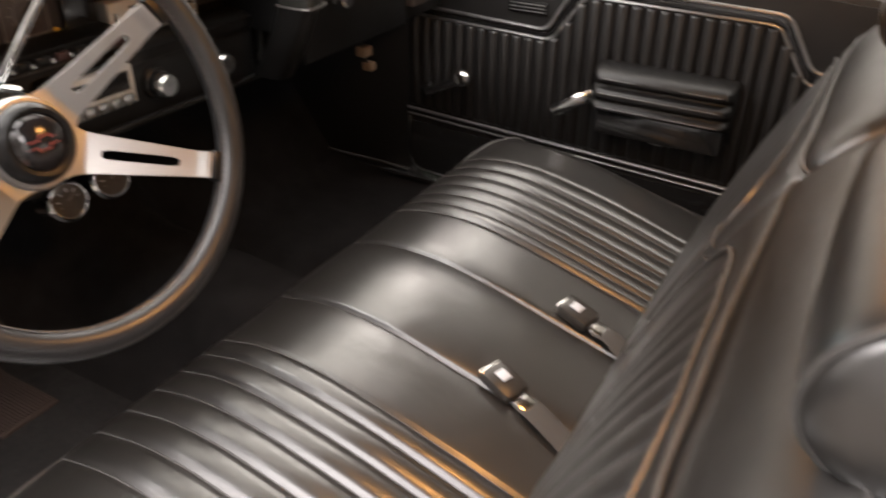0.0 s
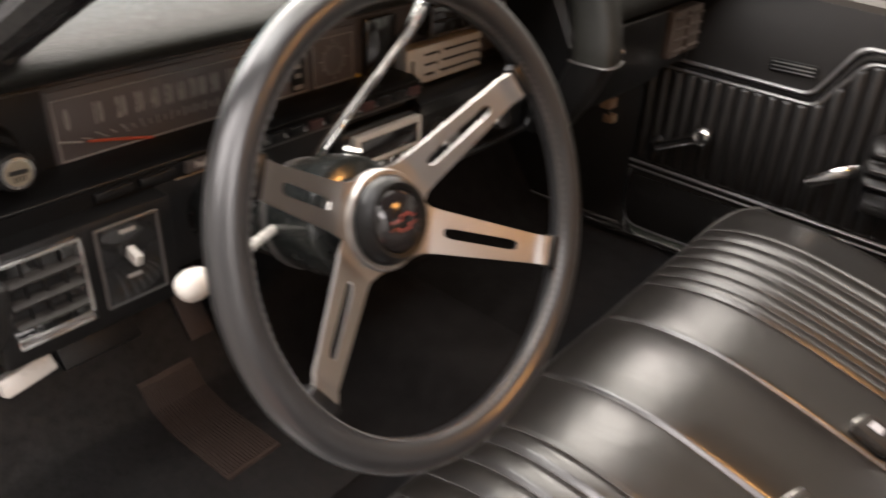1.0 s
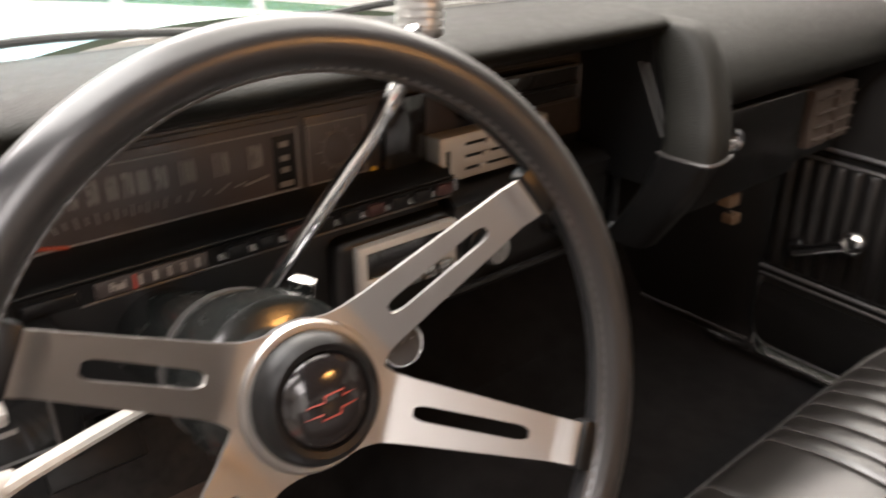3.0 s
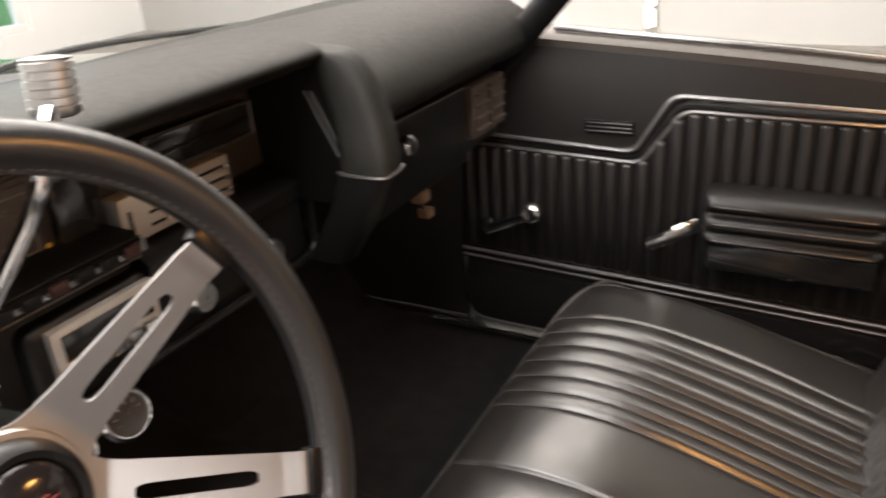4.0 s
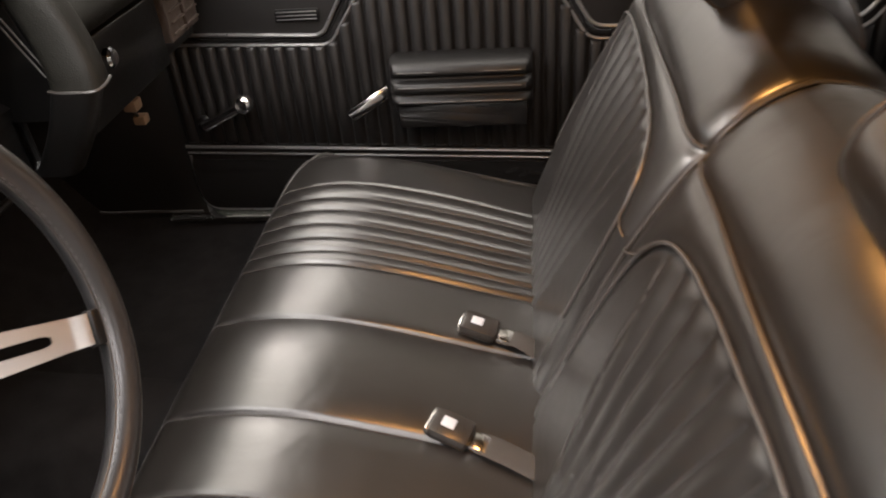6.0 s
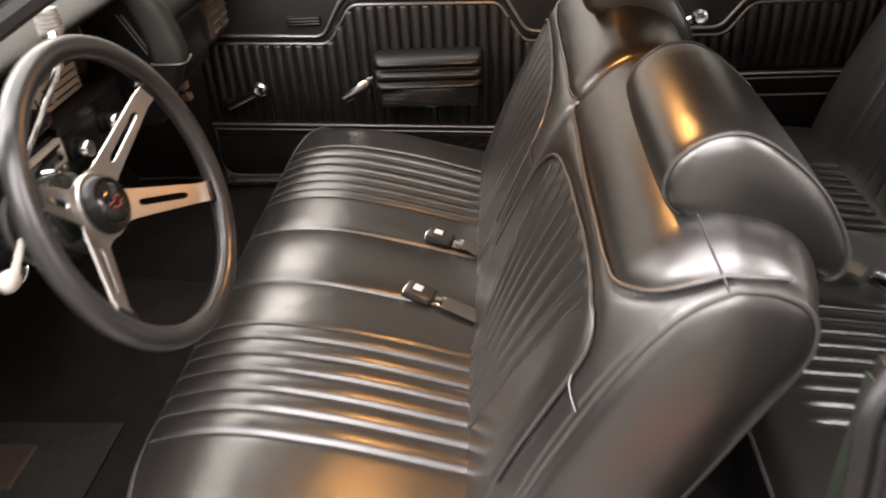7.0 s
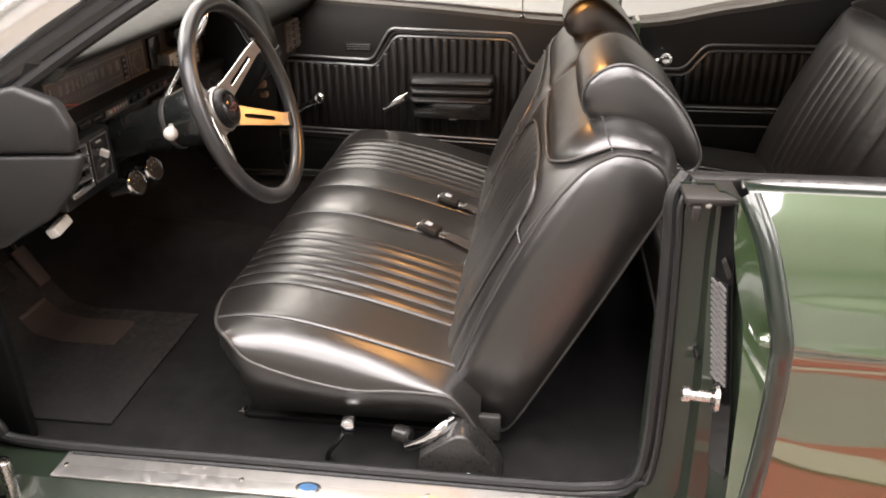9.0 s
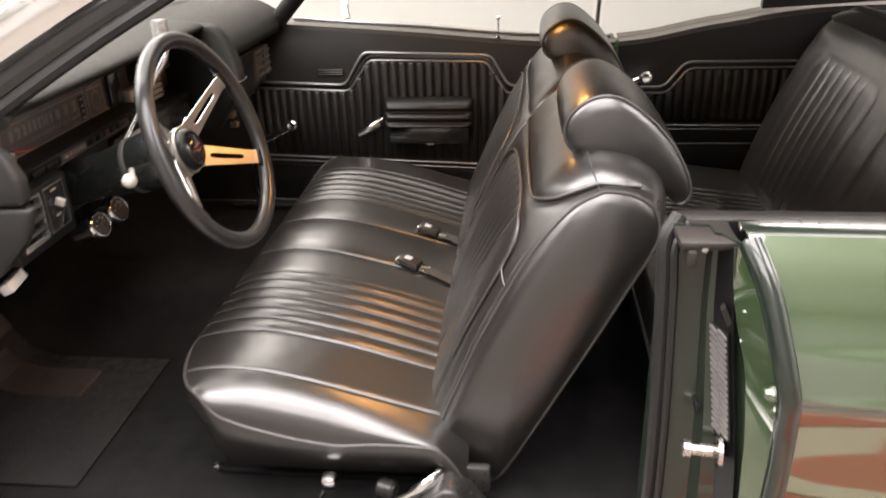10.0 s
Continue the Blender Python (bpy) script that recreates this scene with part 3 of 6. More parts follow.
pillar("a_pillar", [(-0.26, 0.735, 1.00), (-0.17, 0.715, 1.10), (-0.03, 0.68, 1.24), (0.10, 0.62, 1.36)], 0.022, 0.028, PLASTIC, body, "black inner windshield pillar")
part("c_pillar", sheet(lambda u, v: (1.30 + u * (0.45 + 0.25 * (1 - v)), 0.735 - 0.11 * v - 0.02 * u, 1.085 + 0.30 * v + 0.04 * u * (1 - v)), np.linspace(0, 1, 8), np.linspace(0, 1, 8), 0.02), HEADLINER, body, "black trimmed rear roof pillar")
part("windshield_header", tube(curve_pts([(0.08, -0.56, 1.35), (0.04, 0.02, 1.385), (0.08, 0.60, 1.35)], 6), 0.02, 8), PLASTIC, body)
wsg = part("windshield", sheet(lambda u, v: (-0.60 + 0.66 * v - 0.10 * (1 - (u / 0.64) ** 2), 0.01 + u * (1 - 0.12 * v), 1.085 + 0.28 * v), np.linspace(-0.66, 0.66, 14), np.linspace(0, 1, 8)), GLASS, body, "clear curved windshield glass")
wsg.visible_shadow = False
part("rear_shelf", rbox(1.62, 2.2, -0.75, 0.75, 1.06, 1.075, 0.004), HEADLINER, body)
part("rear_bulkhead", rbox(1.95, 2.0, -0.78, 0.76, 0.30, 1.06, 0), PLASTIC, body, smooth=False)
part("far_side", rbox(-0.9, 2.3, 0.90, 0.93, 0.25, 0.97, 0.02), GREENPAINT, body)
part("cowl", sheet(lambda x, y: (x - 0.10 * (1 - (y / 0.8) ** 2), y, 1.075 - 0.05 * (-0.6 - x)), np.linspace(-0.85, -0.585, 5), np.linspace(-0.78, 0.80, 16), 0.01), PLASTIC, body, "black cowl panel below the windshield")
part("hood", sheet(lambda x, y: (x - 0.10 * (1 - (y / 0.8) ** 2), y, 1.065 - 0.06 * (-0.87 - x) - 0.05 * (y / 0.8) ** 2 + 0.025 * math.exp(-(y / 0.35) ** 4)), np.linspace(-2.4, -0.87, 16), np.linspace(-0.86, 0.88, 30), 0.01), GREENPAINT, body, "glossy green hood")
for wy in (-0.35, 0.25):
    part("wiper", tube(curve_pts([(-0.80, wy - 0.25, 1.10), (-0.79, wy, 1.115), (-0.70, wy + 0.30, 1.105)], 6), 0.006, 8), PLASTIC, body, "black wiper resting on the cowl")

# the driver's door, swung wide open on its hinges
DD = Vector((-0.36, -0.933, 0)).normalized()
DN = Vector((0.933, -0.36, 0)).normalized()
DM = Matrix(((DD.x, DN.x, 0, -0.375), (DD.y, DN.y, 0, -0.905), (0, 0, 1, 0), (0, 0, 0, 1)))
dd = thing("driver_door", (-0.375, -0.905, 0.30), "green driver door standing wide open on its hinges", "car door")
part("shell", moved(rbox(0.0, 1.14, -0.10, 0.03, 0.30, 1.02, 0.022, 4), DM), GREENPAINT, dd, "green painted door shell")
part("inner_panel", moved(rbox(0.05, 1.10, 0.028, 0.052, 0.36, 1.0, 0.012, 3), DM), DOORVINYL, dd, "black vinyl door panel")
part("seal", moved(tube(curve_pts([(0.02, 0.034, 0.95), (0.018, 0.034, 0.45), (0.04, 0.034, 0.345), (0.12, 0.034, 0.325), (1.08, 0.034, 0.325)], 6), 0.009, 8), DM), RUBBER, dd)
part("edge_bead", moved(tube([(0.012, 0.018, 0.33), (0.012, 0.018, 0.98)], 0.006, 8), DM), BRIGHTBEAD, dd, "bright door edge")
for hz in (0.44, 0.86):
    hg = part("hinge", rbox(-0.42, -0.35, -0.905, -0.865, hz - 0.035, hz + 0.035, 0.008), DULLCHROME, dd, "grey steel door hinge")
    part("hinge_pin", lathe((-0.345, -0.895, hz - 0.045), (0, 0, 1), [(0, 0.008), (0.002, 0.012), (0.088, 0.012), (0.09, 0.008)], 14), STEEL, hg)

# glass of the far side, down to the belt
BELT = smoothramp([(-0.40, 1.078), (-0.17, 1.062), (0.22, 1.035), (0.61, 1.003), (0.86, 0.996), (1.0, 1.012), (1.07, 1.027), (1.14, 1.042), (1.23, 1.056), (1.32, 1.073), (1.45, 1.090), (1.7, 1.10)])
dg = part("door_glass", sheet(lambda x, v: (x, 0.80 - 0.14 * v, BELT(x) - 0.02 + v * (1.36 - BELT(x))), np.linspace(-0.14, 0.80, 12), np.linspace(0, 1, 5)), GLASS, body, "clear raised side glass")
qg = part("quarter_glass", sheet(lambda x, v: (x, 0.80 - 0.14 * v, BELT(x) - 0.02 + v * (1.36 - BELT(x))), np.linspace(0.83, 1.36, 8), np.linspace(0, 1, 5)), GLASS, body, "clear raised quarter glass")
dg.visible_shadow = qg.visible_shadow = False
part("glass_channel", tube([(0.815, 0.80, 0.98), (0.82, 0.66, 1.37)], 0.007, 8), BRIGHTBEAD, body, "bright glass edge channel")
mir = thing("side_mirror", (-0.02, 0.98, 1.05), "round chrome door mirror on the far side", "mirror")
bm = bmesh.new()
bmesh.ops.create_uvsphere(bm, u_segments=24, v_segments=14, radius=0.06)
moved(bm, Matrix.Translation((-0.02, 1.0, 1.17)) @ Matrix.Diagonal((0.55, 1.0, 0.8, 1)))
part("shell", bm, CHROME, mir)
part("stalk", tube(curve_pts([(-0.02, 0.93, 1.04), (-0.03, 0.965, 1.08), (-0.03, 0.99, 1.13)], 5), 0.014, 10), CHROME, mir)

# ---- far door ----
door = thing("passenger_door", (0.2, 0.74, 0.44), "closed passenger door with a black ribbed vinyl panel and bright beads", "car door")
LOW = lambda x: 0.6045 - 0.0402 * x
OUT = [(-0.345, 0.877), (0.005, 0.862), (0.07, 0.968), (0.482, 0.955), (0.540, 0.858), (0.87, 0.842)]
INN = [(-0.345, 0.856), (0.018, 0.842), (0.088, 0.943), (0.470, 0.935), (0.532, 0.834), (0.87, 0.82)]


def rounded(poly, r=0.022, n=5):
    out = [poly[0]]
    for a, b, c in zip(poly, poly[1:], poly[2:]):
        a, b, c = Vector(a), Vector(b), Vector(c)
        p, q = b + (a - b).normalized() * r, b + (c - b).normalized() * r
        for k in range(n + 1):
            t = k / n
            out.append(tuple((1 - t) ** 2 * p + 2 * t * (1 - t) * b + t * t * q))
    out.append(poly[-1])
    return out


def door_y(x, z):
    t = min(max((z - 0.88) / 0.15, 0), 1)
    return 0.728 + 0.014 * t * t + 0.002 * noise.noise((x * 6, z * 6, 3))


def front_x(z):
    return ramp(z, [(0.45, -0.31), (0.47, -0.335), (0.50, -0.347), (0.62, -0.35), (0.86, -0.335), (1.07, -0.33)])


part("inner_panel", sheet(lambda u, v: (lambda z: (front_x(z) + u * (0.875 - front_x(z)), door_y(u, z), z))(0.455 + v * (BELT(-0.34 + u * 1.2) - 0.02 - 0.455)), np.linspace(0, 1, 50), np.linspace(0, 1, 30), 0.012), DOORVINYL, door, "black vinyl door panel")
part("lower_panel", sheet(lambda u, v: (lambda z: (front_x(z) + 0.004 + u * (0.87 - front_x(z)), 0.7255 - 0.006 * math.sin(math.pi * v), z))(0.458 + v * (LOW(u) - 0.472)), np.linspace(0, 1, 30), np.linspace(0, 1, 8), 0.003), GLOSSBLACK, door, "glossy black lower door panel")
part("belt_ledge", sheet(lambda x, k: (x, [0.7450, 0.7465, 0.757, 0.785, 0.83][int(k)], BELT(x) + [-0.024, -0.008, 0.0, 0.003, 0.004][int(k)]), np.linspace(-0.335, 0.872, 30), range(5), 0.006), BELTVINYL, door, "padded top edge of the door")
part("belt_strip", tube([(x, 0.775, BELT(x) + 0.008) for x in np.linspace(-0.16, 0.86, 20)], 0.005, 8), BRIGHTBEAD, door)
inn_r, out_r = rounded(INN), rounded(OUT)


def bead(pts, r, y, parent, name="bead"):
    return part(name, tube([(x, y, z) for x, z in pts], r, 8), BRIGHTBEAD, parent, "bright metallised bead")


bead(out_r, 0.0042, 0.7245, door)
bead(inn_r, 0.0036, 0.7235, door)
mid = [((a[0] + b[0]) / 2, (a[1] + b[1]) / 2) for a, b in zip(inn_r, out_r)]
part("bead_band", tube([(x, 0.728, z) for x, z in mid], 0.009, 8, flat=(0.005, 0.009)), GLOSSBLACK, door, "glossy black band between the beads")
bead([(x, LOW(x) + 0.006) for x in (-0.347, 0, 0.4, 0.87)], 0.004, 0.7215, door)
bead([(x, LOW(x) - 0.010) for x in (-0.347, 0, 0.4, 0.87)], 0.003, 0.7235, door)
part("screw", lathe((-0.331, 0.726, 0.506), (0, -1, 0), [(0, 0.006), (0.002, 0.0055), (0.003, 0.003)], 12), CHROME, door)
part("reveal", tube(curve_pts([(-0.345, 0.728, 0.60), (-0.343, 0.728, 0.50), (-0.325, 0.728, 0.468), (-0.28, 0.728, 0.458), (-0.1, 0.728, 0.455)], 6), 0.004, 8), BRIGHTBEAD, door)


def ribs(x0, x1, zlow, ztop, y, parent, pitch=0.0292):
    n = int((x1 - x0) / pitch)
    for k in range(n):
        x = x0 + (k + 0.5) * pitch
        w = pitch * 0.47
        rr = []
        za, zb = zlow(x) + 0.006, ztop(x) - 0.003
        for z, s in ((za, 0.3), (za + 0.008, 1.0), ((za + zb) / 2, 1.05), (zb - 0.008, 1.0), (zb, 0.3)):
            rr.append([(x - w, y + 0.003, z), (x - w * 0.8, y - 0.003 * s, z), (x - w * 0.35, y - 0.0065 * s, z), (x + w * 0.35, y - 0.0065 * s, z), (x + w * 0.8, y - 0.003 * s, z), (x + w, y + 0.003, z)])
        part("rib", loft(rr), DOORVINYL, parent, sharp=85)


pleat = part("pleated_insert", sheet(lambda u, v: (lambda x: (x, 0.7265, LOW(x) + 0.008 + v * (ramp(x, INN) - LOW(x) - 0.012)))(-0.343 + u * 1.2), np.linspace(0, 1, 60), np.linspace(0, 1, 4)), DOORVINYL, door, "black vertically ribbed vinyl insert")
ribs(-0.343, 0.86, lambda x: LOW(x) + 0.008, lambda x: ramp(x, inn_r), 0.7245, pleat)

ARMP = [(0.726, 0.823), (0.690, 0.823), (0.664, 0.817), (0.653, 0.807), (0.652, 0.798), (0.661, 0.793), (0.661, 0.786), (0.650, 0.781), (0.645, 0.774), (0.645, 0.766), (0.653, 0.760), (0.653, 0.754), (0.646, 0.748), (0.645, 0.741), (0.656, 0.735), (0.680, 0.728), (0.690, 0.715), (0.694, 0.700), (0.704, 0.690), (0.726, 0.688)]
prof = curve_pts([(0, a, b) for a, b in ARMP], 3)
rings = []
for x, s in ((0.139, 0.55), (0.143, 0.8), (0.152, 0.95), (0.168, 1.0), (0.28, 1.02), (0.395, 1.0), (0.411, 0.95), (0.420, 0.8), (0.424, 0.55)):
    rings.append([(x, 0.726 + (p.y - 0.726) * s, 0.756 + (p.z - 0.756) * (0.72 + 0.28 * s)) for p in prof])
arm = part("armrest", loft(rings), ARMVINYL, door, "padded black door armrest")
for z, y in ((0.8035, 0.6520), (0.7750, 0.6445), (0.7450, 0.6445)):
    part("armrest_bead", tube([(0.160, y, z), (0.402, y, z)], 0.0016, 6), PIPING, arm)
part("base", rbox(0.150, 0.414, 0.672, 0.7255, 0.676, 0.737, 0.008), GLOSSBLACK, arm)
part("pull_clip", rbox(0.268, 0.296, 0.690, 0.7255, 0.668, 0.6755, 0.002), CHROME, arm, "small chrome clip")
cr = part("window_crank", lathe((-0.286, 0.726, 0.679), (0, -1, 0), [(0, 0.020), (0.006, 0.020), (0.012, 0.014), (0.024, 0.010), (0.026, 0.006)], 20), PLASTIC, door, "window crank with a chrome arm")
part("crank_arm", tube(curve_pts([(-0.282, 0.703, 0.682), (-0.25, 0.698, 0.697), (-0.215, 0.694, 0.715), (-0.19, 0.692, 0.727)], 4), [0.011] * 4 + [0.0105] * 4 + [0.011] * 4 + [0.012], 10), SATIN, cr, "chrome crank arm")
part("crank_knob", lathe((-0.178, 0.700, 0.734), (0, -1, 0.15), [(-0.004, 0.010), (0.0, 0.017), (0.006, 0.020), (0.014, 0.021), (0.024, 0.0185), (0.030, 0.012), (0.029, 0.004)], 20), SATIN, cr, "round chrome crank knob")
part("latch_handle", tube(curve_pts([(0.128, 0.712, 0.742), (0.105, 0.698, 0.733), (0.072, 0.694, 0.713), (0.046, 0.698, 0.696)], 5), 0.01, 12, flat=(0.005, 0.0135)), SATIN, door, "chrome door latch handle")
lp = part("lock_pin", tube([(0.506, 0.748, BELT(0.5) - 0.004), (0.506, 0.748, 1.066)], 0.0028, 8), CHROME, door, "thin chrome lock pin")
part("pin_collar", lathe((0.506, 0.748, BELT(0.5) - 0.003), (0, 0, 1), [(0, 0.010), (0.003, 0.009), (0.004, 0.004)], 16), CHROME, lp)
part("pin_head", lathe((0.506, 0.748, 1.060), (0, 0, 1), [(0, 0.004), (0.003, 0.006), (0.010, 0.006), (0.013, 0.003)], 12), CHROME, lp)
em = part("panel_emblem", rbox(-0.086, 0.004, 0.722, 0.7275, 0.892, 0.918, 0.003), PLASTIC, door, "small black emblem plate with bright bars")
for z in (0.8975, 0.905, 0.9125):
    part("bar", rbox(-0.082, 0.0, 0.7205, 0.7222, z - 0.0012, z + 0.0012, 0.0005), BRIGHTBEAD, em)

# ---- far quarter trim ----
qt = thing("quarter_trim", (1.2, 0.74, 0.5), "black rear side panel with ribbed vinyl insert and bright bead", "side panel")
part("panel", sheet(lambda x, v: (x, 0.728 + 0.012 * v * v, 0.42 + v * (BELT(x) - 0.44)), np.linspace(0.882, 1.75, 30), np.linspace(0, 1, 20), 0.012), DOORVINYL, qt)
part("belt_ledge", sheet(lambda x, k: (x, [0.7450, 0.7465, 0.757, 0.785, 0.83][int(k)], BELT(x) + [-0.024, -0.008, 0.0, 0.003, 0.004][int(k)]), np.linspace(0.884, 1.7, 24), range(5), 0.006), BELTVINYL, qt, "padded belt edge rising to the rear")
QO = [(0.885, 0.852), (1.03, 0.850), (1.09, 0.929), (1.46, 0.930)]
QI = [(0.885, 0.834), (1.043, 0.832), (1.10, 0.910), (1.44, 0.912)]
bead(rounded(QO, 0.025), 0.004, 0.7245, qt)
bead(rounded(QI, 0.025), 0.0035, 0.7235, qt)
ins = part("pleated_insert", sheet(lambda x, v: (x, 0.7265, 0.735 + v * (ramp(x, QI) - 0.738)), np.linspace(0.885, 1.44, 30), np.linspace(0, 1, 4)), DOORVINYL, qt)
ribs(0.885, 1.44, lambda x: 0.735, lambda x: ramp(x, rounded(QI, 0.025)), 0.7245, ins)
part("arm_ledge", loft([[(x, 0.728, 0.735), (x, 0.70, 0.730), (x, 0.690, 0.722), (x, 0.694, 0.70), (x, 0.705, 0.676), (x, 0.728, 0.670)] for x in np.linspace(0.886, 1.36, 6)]), DOORVINYL, qt, "padded black side ledge")
bead([(0.886, 0.7335), (1.36, 0.7335)], 0.0035, 0.697, qt)
bead([(0.886, 0.672), (1.36, 0.672)], 0.003, 0.704, qt)
qc = part("window_crank", lathe((0.905, 0.726, 0.862), (0, -1, 0), [(0, 0.018), (0.01, 0.016), (0.022, 0.010)], 18), CHROME, qt, "chrome quarter window crank")
part("crank_arm", tube([(0.905, 0.702, 0.862), (0.955, 0.696, 0.884)], 0.010, 10), SATIN, qc)
part("crank_knob", lathe((0.966, 0.705, 0.886), (0, -1, 0.15), [(-0.004, 0.010), (0.0, 0.017), (0.006, 0.021), (0.016, 0.022), (0.026, 0.019), (0.031, 0.012), (0.030, 0.004)], 20), SATIN, qc)


# ---- front bench seat ----
YC = -0.0115
bench = thing("bench_seat", (0.3, YC, 0.40), "black pleated vinyl front bench seat with split folding backs", "car seat")
CY0, CY1 = -0.710, 0.649
ZTOP = smoothramp([(-0.075, 0.612), (-0.062, 0.634), (-0.03, 0.650), (0.03, 0.662), (0.10, 0.661), (0.20, 0.643), (0.30, 0.617), (0.38, 0.593), (0.46, 0.570), (0.52, 0.555)])
ZPIPE = smoothramp([(-0.08, 0.602), (-0.04, 0.625), (0.005, 0.640), (0.028, 0.603), (0.045, 0.585), (0.075, 0.570), (0.12, 0.555), (0.19, 0.538), (0.25, 0.529), (0.33, 0.534), (0.42, 0.532), (0.52, 0.520)])
PLEATS = [-0.238, -0.275, -0.316, -0.359, -0.404, -0.448, -0.497]
PLEATS2 = [0.215, 0.252, 0.293, 0.336, 0.381, 0.425, 0.474]
MAIN = [-0.108, 0.085]
ENDS = [-0.633, 0.600]
SEAMS = sorted(PLEATS + PLEATS2 + MAIN + ENDS)
us = set(np.round(np.linspace(CY0, CY1, 120), 4))
for s in SEAMS:
    us |= {round(s + d, 4) for d in (-0.009, -0.006, -0.0035, -0.0015, 0, 0.0015, 0.0035, 0.006, 0.009)}
us |= {round(e + k * d, 4) for e, k in ((CY0, 1), (CY1, -1)) for d in (0.0006, 0.0015, 0.003, 0.005, 0.008, 0.012, 0.016, 0.021, 0.027)}
YS = sorted(us)


def end_d(y):
    return min(y - CY0, CY1 - y)


def front_edge(y):
    d, w = end_d(y), 0.385 if y < 0 else 0.34
    return -0.072 + (0.116 if y < 0 else 0.094) * (1 - math.sqrt(max(0, 1 - max(0, 1 - d / w) ** 2)))


def seam_relief(y, x):
    z = 0.0
    for s in PLEATS + PLEATS2:
        z -= 0.0026 * math.exp(-((y - s) / 0.0055) ** 2)
    for s in MAIN:
        z -= 0.006 * math.exp(-((y - s) / 0.004) ** 2) + 0.003 * math.exp(-((y - s) / 0.02) ** 2)
    for s in ENDS:
        z -= 0.003 * math.exp(-((y - s) / 0.004) ** 2) - 0.0008 * math.exp(-((y - s - 0.012 * (1 if s < 0 else -1)) / 0.008) ** 2)
    for lst in (PLEATS, PLEATS2):
        for a, b in zip(lst, lst[1:]):
            lo, hi = min(a, b), max(a, b)
            if lo < y < hi:
                z += 0.0048 * math.sin(math.pi * (y - lo) / (hi - lo))
    if MAIN[0] < y < MAIN[1]:
        z += 0.006 * math.sin(math.pi * (y - MAIN[0]) / (MAIN[1] - MAIN[0]))
    fade = min(1, max(0, (x + 0.07) / 0.05))
    return z * fade


XB = 0.50


def cushion_pt(t, y):
    xf = front_edge(y)
    # more points near the rolled front
    x = xf + (XB - xf) * t
    zt = ZTOP(-0.075 + (XB + 0.075) * (t if xf <= -0.0719 else (0.14 * (1 - t) * min(1, (xf + 0.072) / 0.085) + t * 1.0)))
    d = end_d(y)
    zp = ZPIPE(x - 0.012) + 0.029 if y < 0 else ZPIPE(x) - 0.016 * math.exp(-((x - 0.0) / 0.05) ** 2)
    z = zt + seam_relief(y, x)
    if d < 0.085:
        e = 2.8 if y < 0 else 2.0
        z -= 0.10 * max(0, ENDS[0] - y)
        k = 1 - max(0, 1 - (1 - d / 0.085) ** e) ** (1 / e)
        z = z - (z - zp) * k
    if y < 0 and d < 0.10 and x > 0.43:
        z -= 0.075 * ((x - 0.43) / 0.07) ** 2 * (1 - d / 0.10)
    z += 0.003 * noise.noise((x * 7, y * 7, 1.3)) * min(1, d / 0.05)
    return (x, y, z)


TS = [0, 0.006, 0.014, 0.025, 0.04, 0.06, 0.085] + list(np.linspace(0.115, 1, 40))
bm = sheet(lambda y, t: cushion_pt(t, y), YS, TS)
part("cushion", bm, VINYL, bench, "black pleated vinyl seat cushion", sharp=70)
edge = [cushion_pt(t, CY0) for t in reversed(TS)] + [cushion_pt(0, y) for y in YS] + [cushion_pt(t, CY1) for t in TS]
ep = [Vector(e) + Vector((0, 0, -0.001)) for e in edge]
keep = [ep[0]]
for p in ep[1:]:
    if (p - keep[-1]).length > 0.007:
        keep.append(p)
part("piping", tube(keep, 0.0036, 8), PIPING, bench, "black vinyl piping")
for s in SEAMS:
    part("seam_thread", tube([Vector(cushion_pt(t, s)) + Vector((0, 0, 0.0012)) for t in TS[2:40:2]], 0.0012, 4), THREAD, bench, "pale stitched seam")


def skirt_ring(k, off, z0):
    out = []
    for p in keep[::3]:
        q = Vector((p.x + off * (1 if p.x < 0.02 else 0.0), p.y + (off if p.y < 0 else -off) * min(1, max(0, (abs(p.y - YC) - 0.5) / 0.1)), p.z + (z0 - p.z) * k))
        out.append(q)
    return out


part("skirt", loft([skirt_ring(0, 0.002, 0.42), skirt_ring(0.18, 0.0, 0.42), skirt_ring(0.45, 0.016, 0.438), skirt_ring(0.75, 0.040, 0.438), skirt_ring(1.0, 0.075, 0.438)], cap=False, closed=False), VINYL, bench, "black vinyl lower seat skirt")
part("seat_base", rbox(0.03, 0.50, -0.60, 0.60, 0.405, 0.50, 0.01), PLASTIC, bench)
for sy in (-0.60, 0.58):
    tr = part("seat_track", rbox(0.0, 0.50, sy - 0.02, sy + 0.02, 0.398, 0.412, 0.004), PLASTIC, bench, "black steel seat track")
    part("bolt", lathe((-0.008, sy - 0.01, 0.408), (0, 0, 1), [(0, 0.010), (0.008, 0.010), (0.010, 0.006)], 6), STEEL, tr)

# seat backs
FRONT = [(0.447, 0.520), (0.462, 0.575), (0.500, 0.672), (0.535, 0.755), (0.570, 0.828), (0.605, 0.890), (0.643, 0.945), (0.680, 0.985), (0.718, 1.006)]
REAR = [(0.755, 1.004), (0.787, 0.988), (0.800, 0.962), (0.797, 0.925), (0.770, 0.866), (0.708, 0.741), (0.617, 0.564), (0.560, 0.458), (0.535, 0.438), (0.500, 0.455), (0.462, 0.492)]
fcurve = curve_pts([(x, 0, z) for x, z in FRONT], 9)
NF = len(fcurve)
